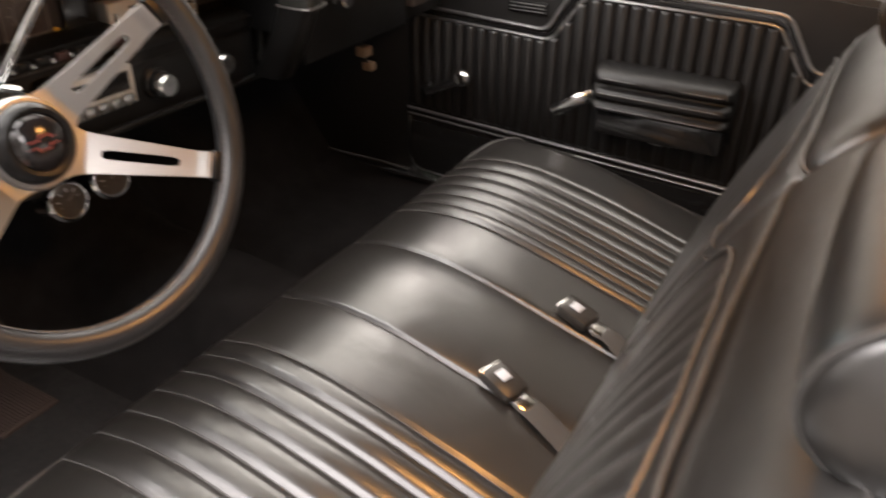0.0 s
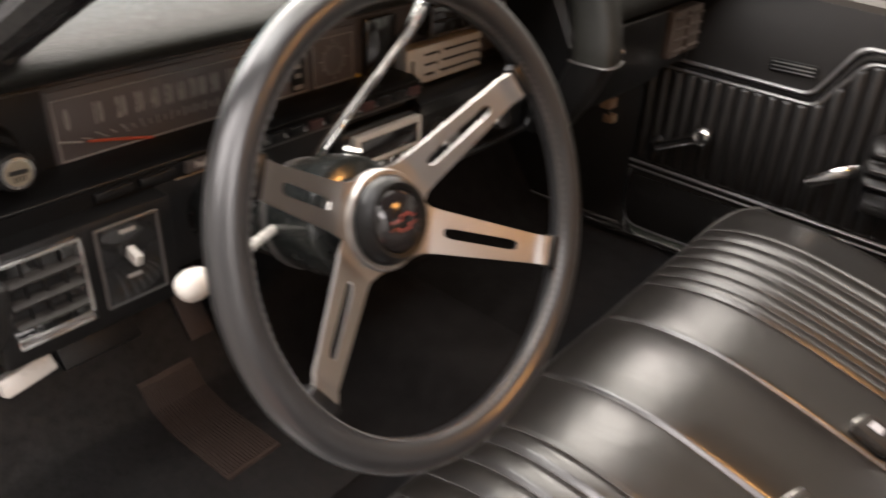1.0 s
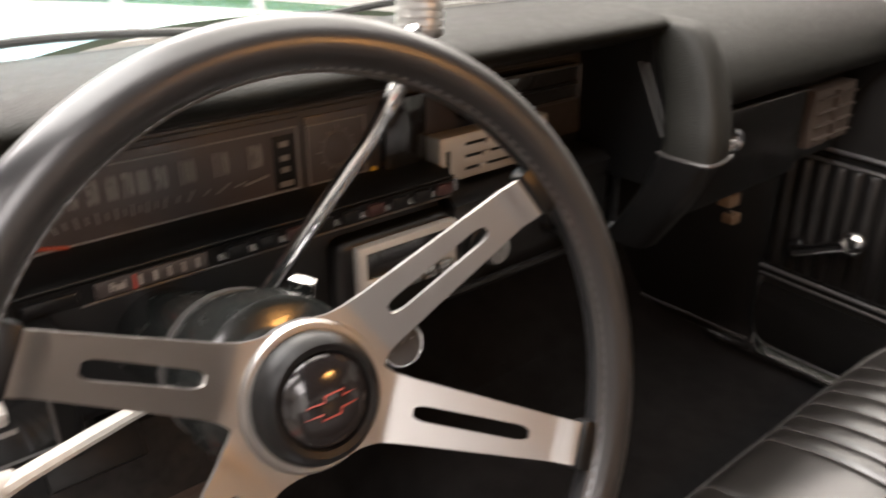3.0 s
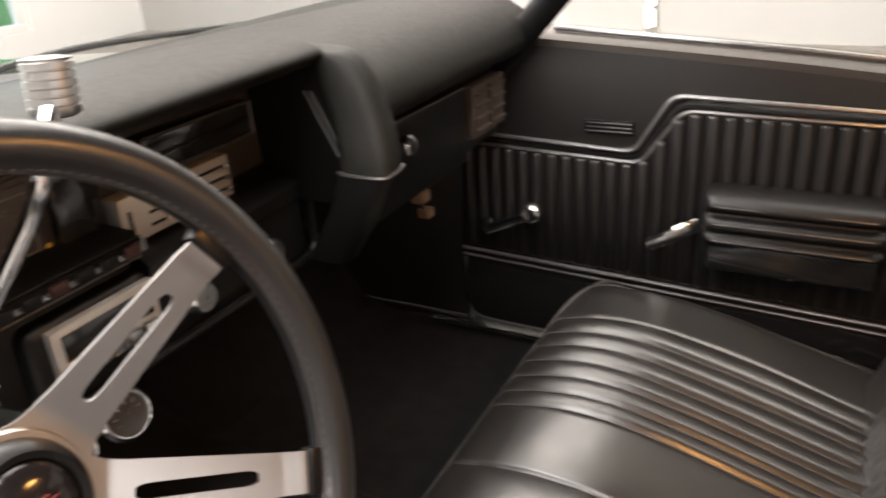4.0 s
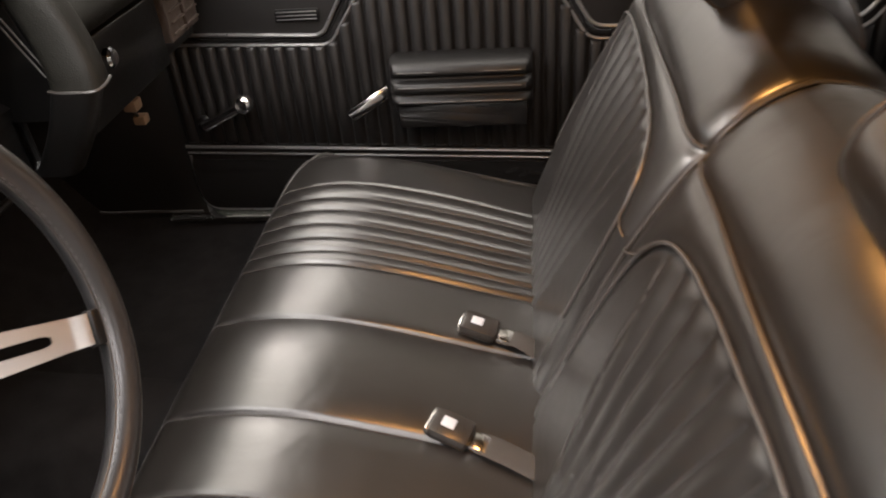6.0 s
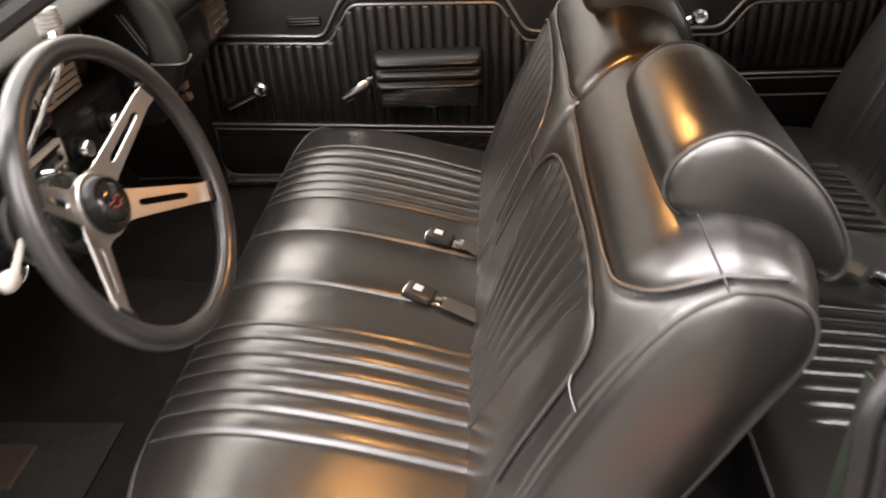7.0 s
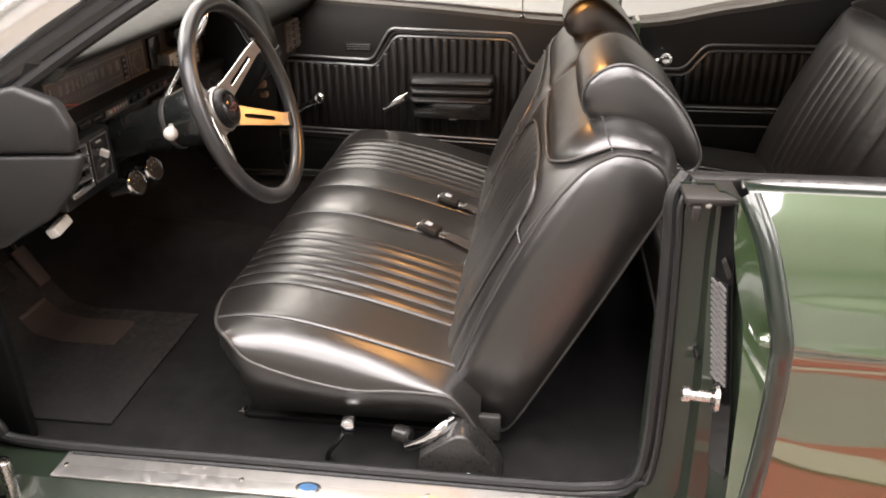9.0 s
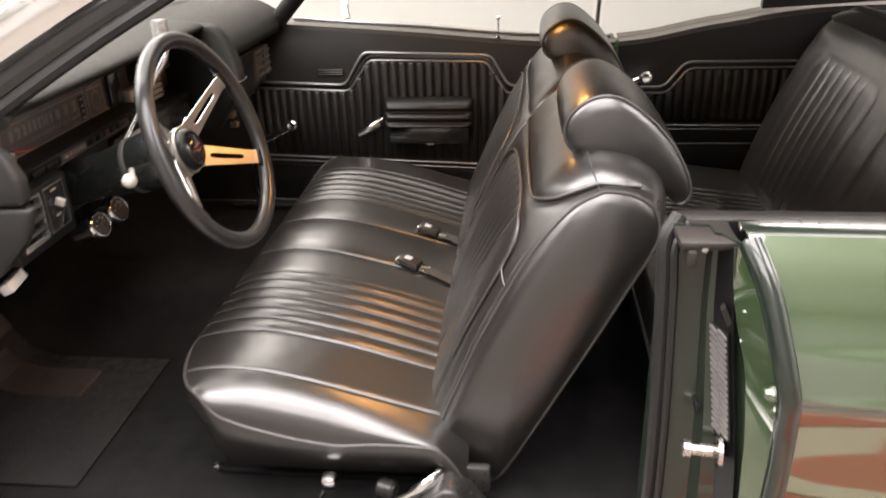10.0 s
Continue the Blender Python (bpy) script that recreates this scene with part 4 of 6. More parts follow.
PROFILE = fcurve + curve_pts([(0.718, 0, 1.006)] + [(x, 0, z) for x, z in REAR] + [(0.447, 0, 0.520)], 3)[1:-1]
NP = len(PROFILE)
NORM = []
for i in range(NP):
    t = PROFILE[(i + 1) % NP] - PROFILE[i - 1]
    NORM.append(Vector((-t.z, 0, t.x)).normalized())
cen = sum(PROFILE, Vector()) / NP
if sum(n.dot(p - cen) for n, p in zip(NORM, PROFILE)) < 0:
    NORM = [-n for n in NORM]


def sd_round(px, py, cx, cy, hx, hy, r):
    qx, qy = abs(px - cx) - hx + r, abs(py - cy) - hy + r
    return math.hypot(max(qx, 0), max(qy, 0)) + min(max(qx, qy), 0) - r


BY0, BY1 = -0.640, -0.010
YB = -0.002
INS_LINE = curve_pts([(-0.045, 0.56, 0), (-0.045, 0.72, 0), (-0.048, 0.81, 0), (-0.060, 0.865, 0), (-0.095, 0.902, 0), (-0.16, 0.922, 0), (-0.27, 0.934, 0), (-0.40, 0.940, 0), (-0.51, 0.940, 0), (-0.566, 0.931, 0), (-0.592, 0.905, 0), (-0.599, 0.868, 0), (-0.598, 0.80, 0), (-0.593, 0.70, 0), (-0.593, 0.56, 0)], 5)
UPP_LINE = curve_pts([(-0.012, 0.956, 0), (-0.07, 0.958, 0), (-0.20, 0.962, 0), (-0.35, 0.965, 0), (-0.48, 0.964, 0), (-0.555, 0.969, 0), (-0.598, 0.984, 0), (-0.616, 1.003, 0), (-0.621, 1.020, 0), (-0.621, 1.036, 0)], 5)
INS_PLEATS = [-0.098 - k * 0.0540 for k in range(9)]


def line_arrays(line):
    p = np.array([(v.x, v.y) for v in line])
    return p[:-1], p[1:] - p[:-1]


INS_SEG, UPP_SEG = line_arrays(INS_LINE), line_arrays(UPP_LINE)


def line_distance(y, z, seg):
    a, d = seg
    t = np.clip(((y - a[:, 0]) * d[:, 0] + (z - a[:, 1]) * d[:, 1]) / (d * d).sum(1), 0, 1)
    return float(np.sqrt((a[:, 0] + t * d[:, 0] - y) ** 2 + (a[:, 1] + t * d[:, 1] - z) ** 2).min())


INS_TOP = sorted((v.x, v.y) for v in INS_LINE[15:52])


def fan(z):
    """The pleats draw together towards the seat."""
    return 1 - 0.5 * min(1, max(0, (0.935 - z) / 0.34))


def back_relief(y, z):
    """Height of the upholstery over the plain form: sunk seams, soft panels, pleats in the insert."""
    d1, d2 = line_distance(y, z, INS_SEG), line_distance(y, z, UPP_SEG)
    r = -0.0045 * math.exp(-(d1 / 0.006) ** 2) - 0.0045 * math.exp(-(d2 / 0.006) ** 2)
    if -0.598 < y < -0.046 and z < ramp(y, INS_TOP):
        f = min(1, d1 / 0.022)
        u = -0.30 + (y + 0.30) / fan(z)
        for a, b in zip(INS_PLEATS, INS_PLEATS[1:]):
            if b <= u <= a:
                r += f * (0.0075 * math.sin(math.pi * (a - u) / (a - b)) - 0.0045)
        r -= 0.002 * f
    else:
        r += 0.0025 * min(1, min(d1, d2) / 0.02)
    return r


def back_pt(y, i, mirror):
    d = min(y - BY0, BY1 - y)
    w = 0.10
    e = 0.006 + 0.037 * math.sin(0.5 * math.pi * min(1, d / w))
    if BY1 - y < y - BY0:
        e = 0.026 + 0.017 * math.sqrt(max(0, 1 - max(0, 1 - d / 0.06) ** 2))
    p, n = PROFILE[i], NORM[i]
    rear = i >= NF + 16
    q = p + n * (e * (1.0 - 0.55 * min(1, max(0, (i - NF + 3) / 16))))
    if not rear:
        top = max(0, (p.z - 0.9) / 0.11) * min(1, max(0, 1 - (i - NF) / 16))
        q = q + n * back_relief(y, q.z) * min(1, max(0, 1 - (i - NF + 1) / 7))
        q.z += 0.018 * top * math.exp(-((y + 0.33) / 0.2) ** 2)
        q = q + n * 0.0016 * noise.noise((y * 8, p.z * 8, 5 + mirror))
    yy = 2 * YB - y if mirror else y
    return Vector((q.x, yy, q.z))


bys = set(np.round(np.linspace(BY0, BY1, 140), 4))
bys |= {round(BY0 + d, 4) for d in (0.002, 0.005, 0.011, 0.016, 0.020, 0.028, 0.036, 0.041, 0.044, 0.047, 0.051)} | {round(BY1 - d, 4) for d in (0.002, 0.005, 0.011)}
bys = sorted(bys)


def seat_back(mirror):
    lab = "split black vinyl seat back with pleated insert" + (", beyond the centre gap" if mirror else "")
    rings = [[back_pt(y, i, mirror) for i in range(NP)] for y in bys]
    # puffed side panels
    for k, s in ((0, -1), (-1, 1)):
        base = rings[0] if k == 0 else rings[-1]
        c = sum(base, Vector()) / NP
        sgn = -1 if (k == 0) != mirror else 1
        extra = []
        for f, o in ((0.93, 0.010), (0.75, 0.020), (0.45, 0.026), (0.15, 0.028)):
            extra.append([c + (p - c) * f + Vector((0, sgn * o * (1 if k == 0 else 0.2), 0)) for p in base])
        rings = extra[::-1] + rings if k == 0 else rings + extra
    bk = part("seat_back", loft(rings), VINYL, bench, lab, sharp=60)
    for yy in (BY0, BY1):
        part("piping", tube([back_pt(yy, i, mirror) for i in range(NP)], 0.0034, 8, closed=True), PIPING, bk, "black vinyl piping")
    # piping round the insert and the upper panel

    def on_front(y, z):
        pts = [back_pt(y, i, mirror) for i in range(NF + 4)]
        k = next((i for i in range(1, NF + 4) if pts[i].z >= z), NF + 3)
        t = min(max((z - pts[k - 1].z) / max(pts[k].z - pts[k - 1].z, 1e-6), 0), 1)
        return pts[k - 1].lerp(pts[k], t) + NORM[k] * 0.0052

    for line in (INS_LINE[4:-4], UPP_LINE):
        part("piping", tube([on_front(v.x, v.y) for v in line], 0.0028, 8), PIPING, bk, "black vinyl piping")
    part("short_seam", tube([on_front(y, z) for y, z in zip(np.linspace(-0.599, BY0 + 0.004, 8), np.linspace(0.868, 0.843, 8))], 0.0016, 6), PIPING, bk)
    part("short_seam", tube([on_front(y, z) for y, z in zip(np.linspace(-0.056, BY1 - 0.004, 8), np.linspace(0.86, 0.84, 8))], 0.0016, 6), PIPING, bk)
    part("top_seam", tube([back_pt(y, NF - 2, mirror) + NORM[NF - 2] * 0.0015 for y in np.linspace(BY0, -0.53, 10)], 0.0016, 6), PIPING, bk)
    for s in INS_PLEATS:
        part("seam_thread", tube([on_front(-0.30 + (s + 0.30) * fan(z), z) - NORM[6] * 0.0040 for z in np.linspace(0.58, ramp(s, INS_TOP) - 0.012, 18)], 0.0008, 4), THREAD, bk)
    bm = bmesh.new()
    for k in range(NF * 2 - 8):
        p = back_pt(BY0 + 0.007, 4 + k // 2, mirror).lerp(back_pt(BY0 + 0.007, 5 + k // 2, mirror), 0.5 * (k % 2)) + NORM[4 + k // 2] * 0.0008
        q = back_pt(BY0 + 0.012, 4 + k // 2, mirror).lerp(back_pt(BY0 + 0.012, 5 + k // 2, mirror), 0.5 * (k % 2)) + NORM[4 + k // 2] * 0.0008
        tube([p, q], 0.0005, 4, bm=bm)
    tagged(part("stitching", bm, THREAD, bk, "row of small stitches beside the piping", smooth=False), kind="stuff")
    # headrest
    HR = [(0.668, 1.046), (0.652, 1.074), (0.662, 1.110), (0.696, 1.137), (0.738, 1.140), (0.784, 1.112), (0.832, 1.064), (0.868, 1.002), (0.874, 0.962), (0.855, 0.948), (0.822, 0.982), (0.772, 1.014), (0.715, 1.026)]
    hp_ = curve_pts([(x, 0, z) for x, z in HR], 4, closed=True)
    hc = Vector((0.750, 0, 1.060))
    rr = []
    H0, H1 = -0.530, -0.240
    for t in list(np.linspace(0, 1, 25)):
        y = H0 + (H1 - H0) * t
        s = 0.945 + 0.065 * math.sqrt(max(0, 1 - abs(2 * t - 1) ** 3))
        rr.append([Vector((hc.x + (p.x - hc.x) * s, y, hc.z + (p.z - hc.z) * s)) for p in hp_])
    for sg, end in ((-1, 0), (1, -1)):
        base = rr[end]
        ex = [[Vector((hc.x + (p.x - hc.x) * f, p.y + sg * o, hc.z + (p.z - hc.z) * f)) for p in base] for f, o in ((0.93, 0.008), (0.72, 0.014), (0.4, 0.018), (0.12, 0.019))]
        rr = ex[::-1] + rr if end == 0 else rr + ex
    if mirror:
        rr = [[Vector((p.x - 0.022, 2 * YB - p.y, p.z)) for p in r] for r in rr]
    part("headrest", loft(rr), VINYL, bk, "rounded black vinyl headrest", sharp=60)
    for y in (H0, H1):
        part("headrest_piping", tube([(hc.x - (0.022 if mirror else 0) + (p.x - hc.x) * 0.95, 2 * YB - y if mirror else y, hc.z + (p.z - hc.z) * 0.95) for p in hp_], 0.0030, 6, closed=True), PIPING, bk)
    yb = -0.385
    y0, y1 = (2 * YB - yb - 0.06, 2 * YB - yb + 0.06) if mirror else (yb - 0.06, yb + 0.06)
    part("headrest_bracket", rbox(0.705, 0.775, y0, y1, 1.0, 1.03, 0.006), PLASTIC, bk)
    return bk


seat_back(False)
seat_back(True)

# hinge cover, levers
hc_ = thing("hinge_cover", (0.47, -0.73, 0.40), "black plastic seat hinge cover standing on the carpet", "seat hinge cover")
HC = curve_pts([(0.390, 0, 0.400), (0.389, 0, 0.430), (0.393, 0, 0.455), (0.420, 0, 0.480), (0.452, 0, 0.505), (0.470, 0, 0.511), (0.486, 0, 0.505), (0.506, 0, 0.478), (0.534, 0, 0.438), (0.546, 0, 0.412), (0.547, 0, 0.400)], 3)
rings = []
for y, k in ((-0.759, 0.895), (-0.7585, 0.925), (-0.756, 0.95), (-0.751, 0.962), (-0.73, 0.985), (-0.705, 1.0), (-0.695, 0.985), (-0.69, 0.94)):
    rings.append([(0.468 + (p.x - 0.468) * (0.55 + 0.45 * k), y, 0.40 + (p.z - 0.40) * k) for p in HC])
bm = loft(rings)
part("cover", bm, HINGEGREY, hc_)
part("pivot_knob", lathe((0.335, -0.69, 0.452), (0.9, -0.35, 0.05), [(0, 0.014), (0.004, 0.017), (0.03, 0.017), (0.036, 0.012)], 16), HINGEGREY, hc_)
part("screw", lathe((0.485, -0.758, 0.421), (0, -1, 0), [(0, 0.0055), (0.002, 0.0045)], 10), LABELWHITE, hc_)
part("hinge_arm", rbox(0.490, 0.540, -0.69, -0.672, 0.445, 0.503, 0.006), HINGEGREY, hc_)
part("release_lever", tube(curve_pts([(0.365, -0.735, 0.452), (0.40, -0.738, 0.475), (0.43, -0.735, 0.50), (0.455, -0.71, 0.507)], 4), 0.006, 8, flat=(0.004, 0.010)), CHROME, hc_, "chrome seat release lever")
sl = thing("seat_lever", (0.23, -0.72, 0.40), "bent black seat adjuster lever with a chrome knob", "lever")
part("rod", tube(curve_pts([(0.205, -0.725, 0.402), (0.212, -0.73, 0.425), (0.235, -0.725, 0.455), (0.245, -0.70, 0.475)], 5), 0.005, 8), PLASTIC, sl)
part("knob", rbox(0.238, 0.266, -0.735, -0.708, 0.468, 0.502, 0.008), CHROME, sl)

# belts
BUCKLEGREY = material("worn_buckle_grey", (0.032, 0.029, 0.026), 0.34, 0.3, var=0.25, scale=60, rvar=0.08)


def belt(name, bx, by, bz, yaw, label):
    t = thing(name, (bx, by, bz), label, "seat belt", "seat belts on the bench")
    m = Matrix.Translation((bx, by, bz)) @ pose(0, 0, 0, 0, 14, yaw)
    bk = part("buckle", moved(rbox(-0.030, 0.026, -0.022, 0.022, 0.002, 0.022, 0.007), m), BUCKLEGREY, t, "worn grey-black buckle")
    part("buckle_rim", moved(rbox(-0.033, -0.027, -0.020, 0.020, 0.004, 0.018, 0.003), m), DULLCHROME, bk)
    part("push_button", moved(rbox(-0.016, 0.002, -0.008, 0.008, 0.0215, 0.0240, 0.002), m), LABELWHITE, bk, "pale blue-white button label")
    part("clasp", moved(rbox(0.026, 0.050, -0.014, 0.014, 0.004, 0.014, 0.004), m), DULLCHROME, bk)
    pts = curve_pts([m @ Vector((0.035, 0, 0.010)), m @ Vector((0.06, 0.001, 0.012)), Vector((bx + 0.095, by - 0.030, ZTOP(bx + 0.095) + 0.010)), Vector((bx + 0.135, by - 0.044, ZTOP(bx + 0.135) + 0.008)), Vector((bx + 0.18, by - 0.058, ZTOP(bx + 0.18) + 0.002))], 5)
    part("webbing", tube(pts, 0.01, 10, flat=(0.018, 0.0016)), WEBBING, t, "black belt webbing")
    return t


belt("seat_belt", 0.318, -0.094, 0.608, -18, "black lap belt buckle with a white button on the bench seat")
belt("seat_belt", 0.342, 0.115, 0.602, -12, "black lap belt buckle lying on the bench by the centre")
PALEPLATE = material("pale_grey_plastic", (0.40, 0.41, 0.39), 0.42, var=0.2, scale=60)
tg = thing("belt_tongue", (0.40, 0.665, 0.53), "pale grey belt tongue beside the bench cushion", "seat belt")
for k, (tx, ty, tz) in enumerate(((0.376, 0.675, 0.534), (0.404, 0.673, 0.522))):
    pl = part("tongue", moved(lathe((0, 0, 0), (0, 0, 1), [(0, 0.0165), (0.0015, 0.018), (0.003, 0.0165)], 20), Matrix.Translation((tx, ty, tz)) @ pose(0, 0, 0, 38, -12, -30) @ Matrix.Diagonal((0.95, 0.7, 1, 1))), PALEPLATE, tg, "pale belt tongue plate")
    part("slot", moved(rbox(-0.006, 0.006, -0.003, 0.003, 0.0028, 0.0036, 0.0005), Matrix.Translation((tx, ty, tz)) @ pose(0, 0, 0, 38, -12, -30)), GLOSSBLACK, pl)
part("webbing", tube(curve_pts([(0.405, 0.664, 0.530), (0.44, 0.66, 0.52), (0.48, 0.655, 0.50)], 4), 0.01, 8, flat=(0.02, 0.0016)), WEBBING, tg)

# ---- rear seat ----
rear = thing("back_bench", (1.15, 0, 0.40), "black pleated vinyl rear bench seat", "car seat")
RP = [YC + k * 0.036 for k in range(-15, 16) if 4 <= abs(k) <= 12]


def rear_relief(y, inset):
    z = 0
    if inset:
        for s in RP:
            z -= 0.006 * math.exp(-((y - s) / 0.005) ** 2)
    return z


rzs = smoothramp([(0.845, 0.60), (0.86, 0.622), (0.90, 0.635), (1.0, 0.632), (1.15, 0.615), (1.32, 0.595)])
rys = sorted(set(np.round(np.linspace(-0.66, 0.70, 100), 4)) | {round(s + d, 4) for s in RP for d in (-0.006, -0.003, 0, 0.003, 0.006)})


def rear_cush(y, x):
    d = min(y + 0.66, 0.70 - y)
    k = 1 - math.sqrt(max(0, 1 - max(0, 1 - d / 0.07) ** 2))
    z = rzs(x) + rear_relief(y, 0.92 < x)
    return (x, y, z - 0.05 * k)


part("cushion", sheet(rear_cush, rys, list(np.linspace(0.845, 0.92, 8)) + list(np.linspace(0.94, 1.34, 22))), VINYL, rear, "black pleated rear cushion", sharp=70)
part("cushion_front", sheet(lambda y, v: (0.845 + 0.03 * v, y, 0.60 - (0.05 * (1 - math.sqrt(max(0, 1 - max(0, 1 - min(y + 0.66, 0.70 - y) / 0.07) ** 2)))) * (1 - v) - 0.2 * v), np.linspace(-0.66, 0.70, 40), np.linspace(0, 1, 5)), VINYL, rear)
part("piping", tube([rear_cush(y, 0.845) for y in np.linspace(-0.66, 0.70, 50)], 0.004, 8), PIPING, rear)
RBX = smoothramp([(0.56, 1.262), (0.62, 1.275), (0.75, 1.315), (0.90, 1.375), (1.0, 1.425), (1.06, 1.47), (1.085, 1.52), (1.09, 1.58)])
RINS = [(-0.328, 0.80, 0.20, 0.188, 0.04), (0.305, 0.80, 0.20, 0.188, 0.04)]
RPB = [[c[0] + (-0.117 + k * 0.052) * (1 if c[0] > 0 else -1) for k in range(6)] for c in RINS]


def rear_back(y, z):
    d = min(y + 0.68, 0.70 - y)
    k = 1 - math.sqrt(max(0, 1 - max(0, 1 - d / 0.10) ** 2))
    r = 0.0
    for c, pl in zip(RINS, RPB):
        dd = sd_round(y, z, *c)
        r -= 0.006 * math.exp(-(dd / 0.006) ** 2)
        if dd < 0:
            for s in pl:
                r -= 0.005 * min(1, -dd / 0.02) * math.exp(-((y - s) / 0.005) ** 2)
    r -= 0.010 * math.exp(-((y - YC) / 0.02) ** 2)
    return (RBX(z) + 0.06 * k - r * 0.9, y, z - 0.5 * r)


rbys = sorted(set(np.round(np.linspace(-0.68, 0.70, 110), 4)) | {round(s + d, 4) for pl in RPB for s in pl for d in (-0.006, -0.003, 0, 0.003, 0.006)})
part("backrest", sheet(rear_back, rbys, np.linspace(0.56, 1.09, 60)), VINYL, rear, "black pleated rear backrest", sharp=70)
part("top_roll", tube([(1.575, -0.68, 1.045), (1.575, 0.0, 1.05), (1.575, 0.70, 1.045)], 0.05, 14), VINYL, rear)
rb = thing("rear_belt", (1.12, 0.27, 0.63), "rear lap belt with a metal tongue on the rear cushion", "seat belt")
part("webbing", tube(curve_pts([(1.02, 0.10, 0.642), (1.07, 0.2, 0.640), (1.12, 0.27, 0.634)], 5), 0.01, 8, flat=(0.020, 0.0016)), WEBBING, rb)
rb2 = thing("rear_belt", (1.07, -0.02, 0.645), "beige rear lap belt strap with a metal buckle", "seat belt")
part("webbing", tube(curve_pts([(0.96, 0.05, 0.640), (1.02, 0.02, 0.646), (1.09, -0.02, 0.641), (1.14, -0.06, 0.634)], 5), 0.01, 8, flat=(0.021, 0.0016)), STRAP, rb2)
part("buckle", moved(rbox(-0.028, 0.028, -0.018, 0.018, 0, 0.014, 0.004), Matrix.Translation((1.165, -0.095, 0.625)) @ pose(0, 0, 0, 0, 8, -50)), CHROME, rb2)
part("tongue", moved(rbox(-0.02, 0.02, -0.011, 0.011, 0, 0.004, 0.001), Matrix.Translation((1.135, 0.29, 0.634)) @ pose(0, 0, 0, 0, 5, 60)), DULLCHROME, rb)


# ---- dashboard ----
dash = thing("dashboard", (-0.4, 0.0, 0.88), "black padded dashboard with wide speedometer and bright controls", "dashboard")


def pad_sec(y, drv):
    if drv:
        p = [(-0.70, 1.105), (-0.50, 1.140), (-0.34, 1.165), (-0.265, 1.170), (-0.218, 1.166), (-0.194, 1.156), (-0.199, 1.145), (-0.226, 1.135), (-0.30, 1.116), (-0.70, 1.05)]
    else:
        p = [(-0.70, 1.105), (-0.50, 1.135), (-0.36, 1.145), (-0.27, 1.130), (-0.215, 1.102), (-0.190, 1.072), (-0.192, 1.048), (-0.215, 1.034), (-0.30, 1.03), (-0.70, 1.02)]
    return [Vector((x, y, z)) for x, z in p]


rings = []
for y in np.linspace(-0.695, 0.765, 74):
    t = min(1, max(0, (y - 0.112) / 0.05))
    t = t * t * (3 - 2 * t)
    a, b = pad_sec(y, True), pad_sec(y, False)
    c = [p.lerp(q, t) for p, q in zip(a, b)]
    e = max(0, (-0.66 - y) / 0.035)
    c = [Vector((p.x, p.y, p.z - 0.012 * e * e if p.z > 1.12 else p.z)) for p in c]
    rings.append(curve_pts(c, 4, closed=True))
pad = part("dash_pad", loft(rings), DASHPAD, dash, "grained black vinyl dash pad", sharp=50)
for px, pz in ((-0.3085, 1.1075), (-0.3080, 1.1035)):
    part("lens_bead", tube([(px, y, pz) for y in np.linspace(-0.69, 0.09, 12)], 0.0009, 6), PIPING, pad, "thin bead over the instrument face")
# padded leg that closes the instrument hood
leg = curve_pts([(-0.238, 0.126, 1.156), (-0.204, 0.126, 1.150), (-0.177, 0.122, 1.124), (-0.155, 0.112, 1.083), (-0.141, 0.100, 1.048), (-0.137, 0.094, 1.026)], 6)
def padded_post(path, hx, hy):
    """A post of squarish rounded section along a path; half sizes along x and y."""
    rings = []
    for p in path:
        ring = []
        for k in range(24):
            a = 2 * math.pi * k / 24
            c, d = math.cos(a), math.sin(a)
            ring.append((p.x + hx * math.copysign(abs(c) ** 0.6, c), p.y + hy * math.copysign(abs(d) ** 0.6, d), p.z))
        rings.append(ring)
    return loft(rings)


part("hood_leg", padded_post(leg, 0.034, 0.023), DASHPAD, dash, "padded end of the instrument hood")
for dx in (0.0, 0.009):
    part("return_bead", tube([(-0.222 + dx, 0.099, 1.111), (-0.202 + dx, 0.097, 1.075), (-0.180 + dx, 0.095, 1.036)], 0.0014, 6), PIPING, dash, "thin bead inside the instrument hood")
part("leg_trim", tube(curve_pts([(-0.171, 0.076, 1.024), (-0.140, 0.070, 1.024), (-0.107, 0.071, 1.025), (-0.102, 0.090, 1.026), (-0.105, 0.113, 1.028)], 4), 0.0022, 6), PIPING, dash)
part("leg_lower", padded_post(curve_pts([(-0.138, 0.087, 1.024), (-0.165, 0.092, 0.97), (-0.215, 0.105, 0.90)], 5), 0.031, 0.021), PLASTIC, dash)
part("hood_return", sheet(lambda u, v: (-0.315 + (0.108 + 0.042 * v) * u, 0.106 + 0.016 * v - 0.004 * u, 1.143 - 0.175 * v), np.linspace(0, 1, 6), np.linspace(0, 1, 6), 0.006), PLASTIC, dash)

# carcass
part("carcass", rbox(-0.68, -0.318, -0.69, 0.20, 0.90, 1.11, 0.006), PLASTIC, dash)
part("lower_rail", rbox(-0.62, -0.285, -0.53, 0.14, 0.885, 0.998, 0.012), PLASTIC, dash)
def ledge_run(y0, y1, dz):
    return loft([[(-0.32, y, 1.030 + dz), (-0.268, y, 1.028 + dz), (-0.258, y, 1.021 + dz), (-0.262, y, 1.003 + dz), (-0.285, y, 0.993 + dz), (-0.33, y, 0.993 + dz)] for y in np.linspace(y0, y1, 8)])


